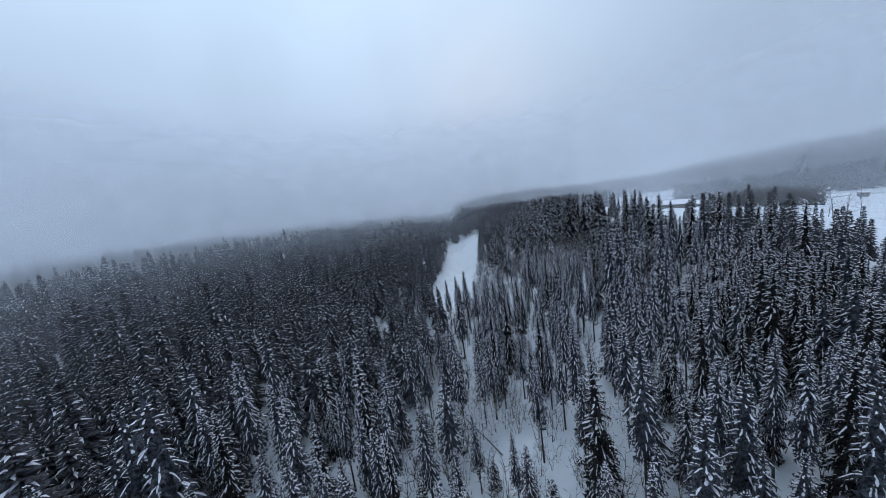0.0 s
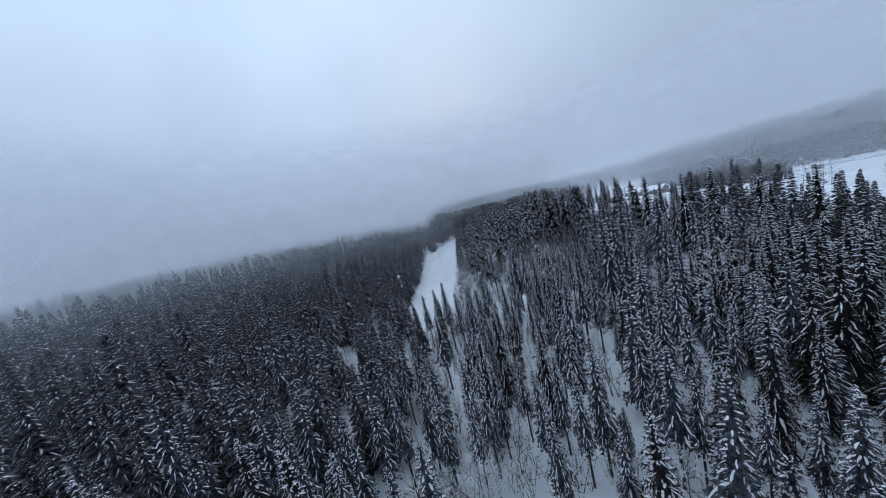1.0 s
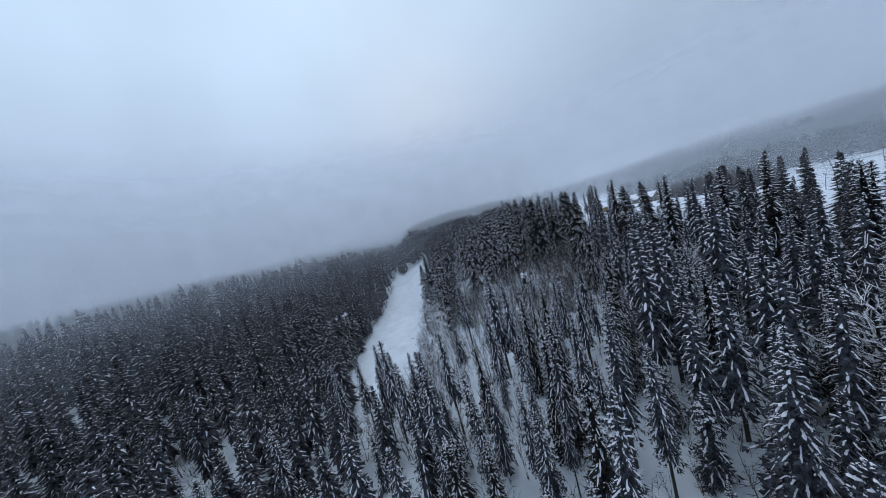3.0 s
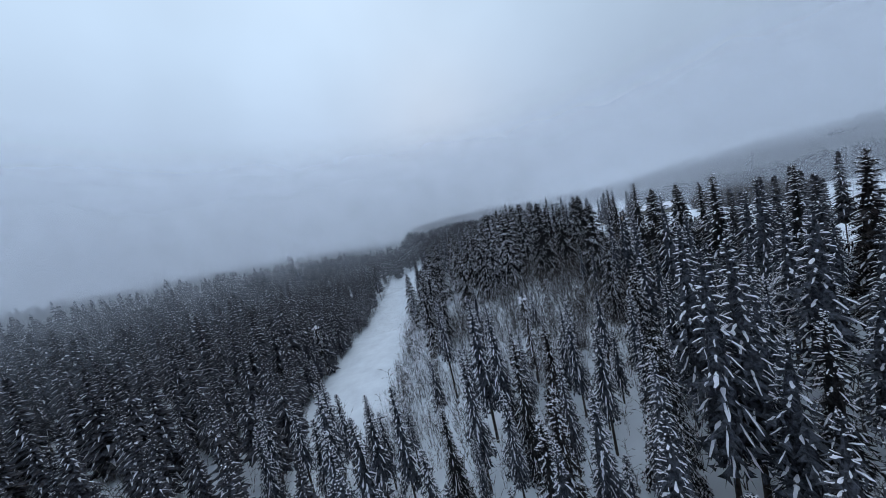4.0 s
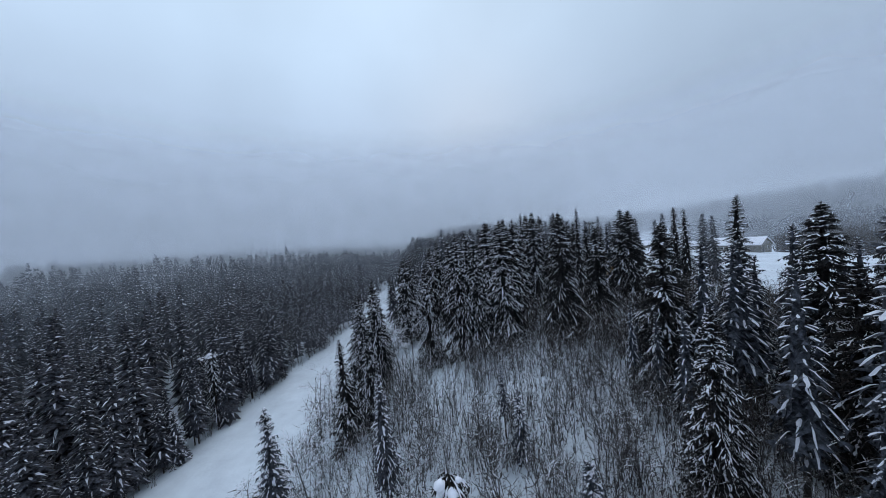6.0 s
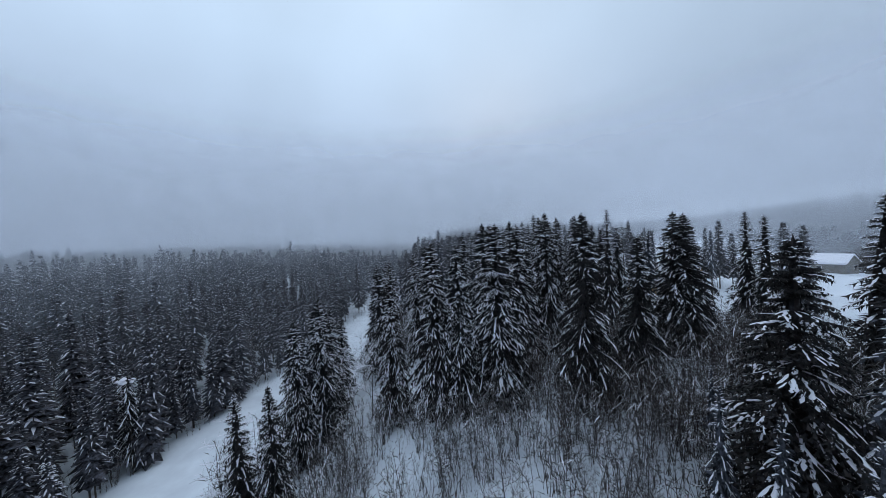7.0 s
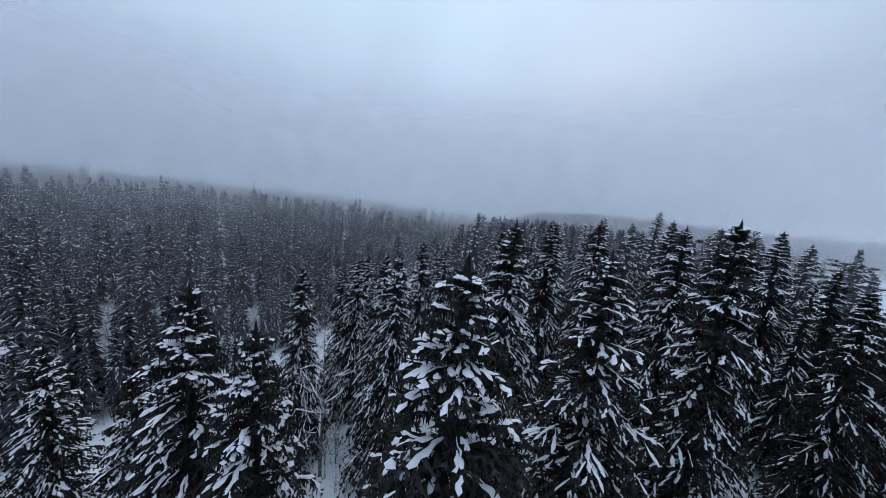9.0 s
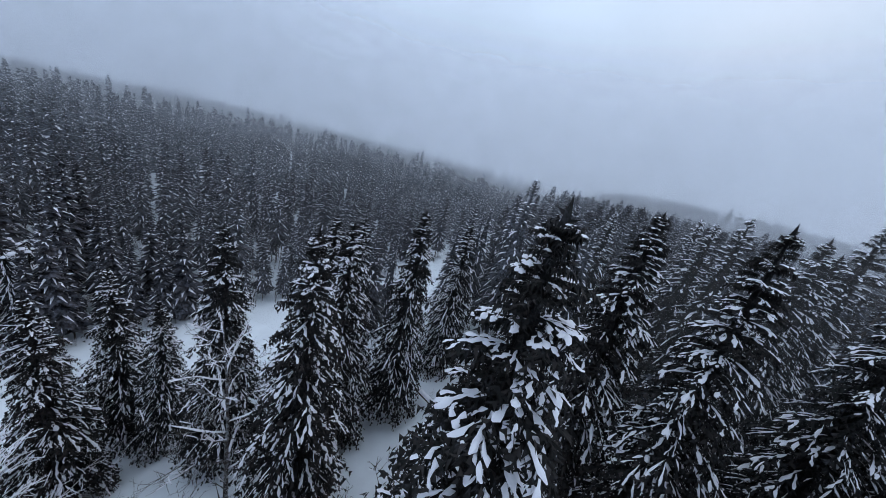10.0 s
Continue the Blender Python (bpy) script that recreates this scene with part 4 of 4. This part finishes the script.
while len(under) < 1500:
    x, y = rt.uniform(-70, 100), rt.uniform(5, 175)
    if not in_cut(x, y, 0) and noise.noise((x * 0.07, y * 0.07, 7)) > -0.1:
        under.append((x, y, rt.uniform(0.4, 1.5)))
for k in range(260):
    y = rt.uniform(106, 280)
    x = along(CUT_LEFT, y) - rt.uniform(0, 2.5) if rt.random() < 0.6 else along(CUT_RIGHT, y) + rt.uniform(-0.5, 2.5)
    under.append((x, y, rt.uniform(0.25, 0.9)))
for k in range(420):
    x, y = rt.uniform(-6, 26), rt.uniform(96, 168)
    if not in_cut(x, y, -1.0):
        under.append((x, y, rt.uniform(0.3, 1.0)))
for k in range(700):
    x, y = rt.uniform(-75, 14), rt.uniform(20, 190)
    if not in_cut(x, y, 1.0):
        under.append((x, y, rt.uniform(1.0, 2.3)))
for k in range(330):
    x, y = rt.uniform(3, 25), rt.uniform(95, 132)
    if not in_cut(x, y, -0.5):
        under.append((x, y, rt.uniform(0.5, 1.3)))
for k in range(420):
    x, y = rt.uniform(-16, 68), rt.uniform(22, 95)
    under.append((x, y, rt.uniform(0.9, 1.9)))
for k in range(260):
    x, y = rt.uniform(22, 70), rt.uniform(120, 172)
    under.append((x, y, rt.uniform(0.4, 1.1)))
joined_thicket("undergrowth", "leafless undergrowth dusted with snow between the spruces", under, STEMS, [BRUSH, SNOW], rt)
bushes = []
while len(bushes) < 1150:
    x, y = rt.uniform(50, 92), rt.uniform(104, 140)
    if noise.noise((x * 0.1, y * 0.1, 9)) > rt.uniform(-0.4, 0.2):
        bushes.append((x, y, rt.uniform(0.6, 1.3)))
joined_thicket("hazel_brush", "dark brown leafless brush on the shoulder of the slope", bushes, STEMS, [BROWN_TWIGS, SNOW], rt)
brown = []
for k in range(800):
    a, r = rt.uniform(0, 6.28), math.sqrt(rt.random())
    brown.append((207 + 19 * r * math.cos(a), 187 + 27 * r * math.sin(a), rt.uniform(1.8, 3.0) * (1.1 - 0.3 * r)))
joined_thicket("brown_thicket", "dense brown leafless thicket standing in the snowy field", brown, STEMS, [BROWN_TWIGS, BROWN_TWIGS], rt)


# ---- the hamlet and the field beyond the ridge ----
OCHRE = plain("ochre_boards", ((0.3, (0.38, 0.22, 0.085)), (0.7, (0.52, 0.32, 0.13))), 1.5, 0.8)
GREY_BOARDS = plain("grey_boards", ((0.3, (0.13, 0.12, 0.105)), (0.7, (0.22, 0.20, 0.175))), 1.5, 0.85)
DARK = plain("dark_opening", ((0.3, (0.02, 0.02, 0.022)), (0.7, (0.035, 0.035, 0.04))), 2.0, 0.4, 0)
TRIM = plain("pale_trim", ((0.3, (0.55, 0.53, 0.5)), (0.7, (0.66, 0.64, 0.6))), 2.0, 0.7, 0)
POLE = plain("weathered_pole", ((0.3, (0.08, 0.07, 0.06)), (0.7, (0.15, 0.13, 0.115))), 4.0, 0.9)


def part(name, bm, mat, parent, label="", place=None):
    me = bpy.data.meshes.new(name)
    bm.to_mesh(me)
    bm.free()
    me.materials.append(mat)
    ob = new(name, me)
    ob.parent = parent
    if place is not None:
        ob.matrix_basis = place
    return tagged(ob, label)


def box(sx, sy, sz, x=0, y=0, z=0, bevel=0.0):
    bm = bmesh.new()
    bmesh.ops.create_cube(bm, size=1, matrix=Matrix.LocRotScale((x, y, z), None, (sx, sy, sz)))
    if bevel:
        bmesh.ops.bevel(bm, geom=bm.edges[:], offset=bevel, segments=2, affect="EDGES")
    return bm


def gable(width, length, eave, peak, under=0.0):
    """A house body: four walls that end in two gables."""
    bm = bmesh.new()
    rows = []
    for y in (-length / 2, length / 2):
        rows.append([bm.verts.new((x, y, z)) for x, z in ((-width / 2, -0.8), (width / 2, -0.8), (width / 2, eave), (0, peak), (-width / 2, eave))])
    bm.faces.new(rows[0])
    bm.faces.new(rows[1][::-1])
    for k in range(5):
        bm.faces.new((rows[0][k], rows[1][k], rows[1][(k + 1) % 5], rows[0][(k + 1) % 5]))
    bmesh.ops.recalc_face_normals(bm, faces=bm.faces)
    return bm


def roof_slab(width, length, eave, peak, over, thick, lift):
    bm = bmesh.new()
    slope = (peak - eave) / (width / 2)
    line = ((-width / 2 - over, eave - over * slope), (0, peak), (width / 2 + over, eave - over * slope))
    rows = []
    for y in (-length / 2 - over, length / 2 + over):
        rows.append([bm.verts.new((x, y, z + lift)) for x, z in line] + [bm.verts.new((x, y, z + lift + thick)) for x, z in line[::-1]])
    bm.faces.new(rows[0])
    bm.faces.new(rows[1][::-1])
    for k in range(6):
        bm.faces.new((rows[0][k], rows[1][k], rows[1][(k + 1) % 6], rows[0][(k + 1) % 6]))
    bmesh.ops.recalc_face_normals(bm, faces=bm.faces)
    bmesh.ops.bevel(bm, geom=bm.edges[:], offset=thick * 0.3, segments=2, affect="EDGES")
    return bm


def house(x, y, turn, width, length, eave, peak, wall, label):
    root = new("house")
    part("wall", gable(width, length, eave, peak), wall, root)
    roof = part("roof", roof_slab(width, length, eave, peak, 0.45, 0.12, 0.02), GREY_BOARDS, root)
    part("snow", roof_slab(width, length, eave, peak, 0.5, 0.45, 0.15), SNOW, roof, "thick layer of snow")
    part("door", box(0.9, 0.08, 1.9, -width * 0.25, -length / 2 - 0.03, 0.95), DARK, root)
    for wx, wy, rot in ((width * 0.2, -length / 2 - 0.02, 0), (-width / 2 - 0.02, -length * 0.2, 90), (-width / 2 - 0.02, length * 0.2, 90), (width / 2 + 0.02, 0, 90)):
        window = part("window", box(1.1, 0.1, 1.1, 0, 0, 1.5), TRIM, root, "pale window frame", pose(wx, wy, 0, 0, 0, rot))
        part("pane", box(0.86, 0.13, 0.86, 0, 0, 1.5), DARK, window)
    root.matrix_basis = pose(x, y, ground(x, y), 0, 0, turn)
    return tagged(root, label, "house", "houses of the hamlet")


house(124.5, 187.0, 50, 6.0, 9.0, 2.4, 4.2, OCHRE, "low ochre wooden house with thick snow on its roof")
house(149.5, 183.5, 20, 8.0, 15.0, 2.6, 4.8, GREY_BOARDS, "grey wooden house under a thick snowy roof")
house(196.0, 222.0, 30, 7.0, 9.0, 2.8, 5.0, GREY_BOARDS, "grey cottage with a snow-covered gable roof")
house(178.0, 236.0, 80, 6.0, 9.0, 2.6, 4.6, GREY_BOARDS, "small grey cottage with snowy roof in the field")
house(207.0, 238.0, 10, 6.5, 9.0, 2.7, 4.8, GREY_BOARDS, "farther grey cottage with snow on its roof")
house(85.4, 162.2, 35, 4.6, 5.0, 2.4, 3.0, OCHRE, "small ochre shed with a snowy roof beside the spruces")
house(163.0, 243.0, 45, 6.0, 8.0, 2.5, 4.4, GREY_BOARDS, "snowed-in grey cottage at the field edge")


def shelter(x, y, turn):
    root = new("roadside_shelter")
    part("back_wall", box(9.0, 0.15, 2.6, 0, 1.2, 1.3), DARK, root)
    for k in (-1, 1):
        part("side_wall", box(0.15, 2.4, 2.6, k * 4.45, 0, 1.3), GREY_BOARDS, root)
    roof = part("roof", box(9.6, 3.0, 0.2, 0, 0, 2.72, 0.03), GREY_BOARDS, root)
    part("snow", box(9.6, 3.0, 0.35, 0, 0, 3.0, 0.12), SNOW, roof, "flat layer of snow")
    for k in range(4):
        part("post", box(0.14, 0.14, 2.6, -4.2 + 2.8 * k, -1.2, 1.3), POLE, root)
    root.matrix_basis = pose(x, y, ground(x, y), 0, 0, turn)
    return tagged(root, "long dark open shelter with snow on its flat roof", "shelter")


shelter(270.0, 186.0, 50)


def utility_pole():
    root = new("utility_pole")
    bm = bmesh.new()
    bmesh.ops.create_cone(bm, cap_ends=True, segments=8, radius1=0.15, radius2=0.10, depth=9.0, matrix=Matrix.Translation((0, 0, 4.2)))
    part("post", bm, POLE, root)
    part("cross_arm", box(1.8, 0.12, 0.14, 0, 0, 8.1), POLE, root)
    for k in (-0.8, 0.8):
        bm = bmesh.new()
        bmesh.ops.create_cone(bm, cap_ends=True, segments=8, radius1=0.07, radius2=0.05, depth=0.2, matrix=Matrix.Translation((k, 0, 8.27)))
        part("insulator", bm, TRIM, root)
    return tagged(root, "wooden utility pole beside the snowy field", "utility pole", "poles along the field")


pole = utility_pole()
LINE = ((236, 196), (254, 176), (272, 156), (290, 136), (308, 116))
pole.matrix_basis = pose(*LINE[0], ground(*LINE[0]), 0, 0, -45)
for x, y in LINE[1:]:
    copy_thing(pole, pose(x, y, ground(x, y), 0, 0, -45))
near_pole = copy_thing(pole, pose(146, 203, ground(146, 203), 0, 6, 20))


def field_fence():
    root = new("field_fence")
    a, b, n = Vector((235, 222)), Vector((345, 150)), 30
    for k in range(n + 1):
        q = a.lerp(b, k / n)
        part("post", box(0.12, 0.12, 1.5, q.x, q.y, ground(q.x, q.y) + 0.5), POLE, root)
    for h in (0.55, 1.05):
        bm = bmesh.new()
        prev = None
        for k in range(n + 1):
            q = a.lerp(b, k / n)
            z = ground(q.x, q.y) + h
            cur = [bm.verts.new((q.x + dx, q.y, z + dz)) for dx, dz in ((-0.04, -0.06), (0.04, -0.06), (0.04, 0.06), (-0.04, 0.06))]
            if prev:
                for i in range(4):
                    bm.faces.new((prev[i], prev[(i + 1) % 4], cur[(i + 1) % 4], cur[i]))
            prev = cur
        part("rail", bm, POLE, root)
    return tagged(root, "long weathered wooden rail fence across a snowy field", "fence")


field_fence()


# ---- a pine behind the ridge, a fallen trunk ----
def pine(x, y, top, seed):
    rng = random.Random(seed)
    h = top - ground(x, y)
    root = new("pine_tree")
    trunk = Shape()
    trunk.tube([Vector((0.1 * math.sin(k), 0, h * k / 8 - 0.3)) for k in range(9)], [0.24 * (1 - 0.85 * k / 8) + 0.02 for k in range(9)], 8)
    part_trunk = new("trunk", trunk.mesh("trunk", [BARK], True))
    part_trunk.parent = root
    crown, snow = Shape(), Shape()
    for k in range(46):
        z = h * rng.uniform(0.58, 0.99)
        az, r = rng.uniform(0, 6.28), (0.5 + 2.3 * math.sin(math.pi * min(1, (1.02 - z / h) / 0.44) ** 0.7)) * rng.uniform(0.5, 1.1)
        c = Vector((math.cos(az) * r, math.sin(az) * r, z + 0.2 * r))
        crown.tube([Vector((0, 0, z - 0.2)), c], [0.05, 0.015], 3)
        for q in range(46):
            d = Vector((rng.gauss(0, 1), rng.gauss(0, 1), abs(rng.gauss(0, 0.6)))).normalized() * rng.uniform(0.4, 0.9)
            w = d.orthogonal().normalized() * 0.08
            crown.tri(c - w, c + w, c + d)
        side = Vector((-math.sin(az), math.cos(az), 0))
        o = Vector((math.cos(az), math.sin(az), 0.1))
        if k % 2:
            snow.ridge([c - o * 0.3, c + Vector((0, 0, 0.1)), c + o * 0.35], side, [0.05, 0.17, 0.05], [0.03, 0.12, 0.03])
    a = new("crown", crown.mesh("crown", [NEEDLES]))
    a.parent = root
    b = tagged(new("snow", snow.mesh("snow", [SNOW], True)), "pads of snow on the crown", kind="stuff")
    b.parent = a
    root.matrix_basis = pose(x, y, ground(x, y))
    return tagged(root, "pine with a bare trunk and a flat snowy crown", "pine tree", "pines behind the ridge")


pine(94.6, 186.6, 46.2, 3)
pine(98.5, 191.0, 44.0, 4)
pine(71.0, 182.0, 48.0, 5)


def fallen_trunk():
    rng = random.Random(6)
    a, b = Vector((36.6, 161.2, 0)), Vector((42.2, 159.6, 0))
    a.z, b.z = ground(a.x, a.y) + 1.3, ground(b.x, b.y) + 0.25
    pts = [a.lerp(b, k / 6) + Vector((0, 0, 0.05 * math.sin(k))) for k in range(7)]
    wood, snow = Shape(), Shape()
    wood.tube(pts, [0.27 - 0.012 * k for k in range(7)], 8)
    snow.ridge([p + Vector((0, 0, 0.18)) for p in pts], Vector((0.27, 0.96, 0)), [0.18] + [0.27] * 5 + [0.18], [0.12] + [rng.uniform(0.2, 0.28) for k in range(5)] + [0.1], 0, 5)
    root = new("fallen_trunk")
    new("log", wood.mesh("log", [BARK], True)).parent = root
    cover = new("snow", snow.mesh("snow", [SNOW], True))
    cover.parent = root
    return tagged(root, "fallen spruce trunk capped with snow on the slope", "log")


fallen_trunk()
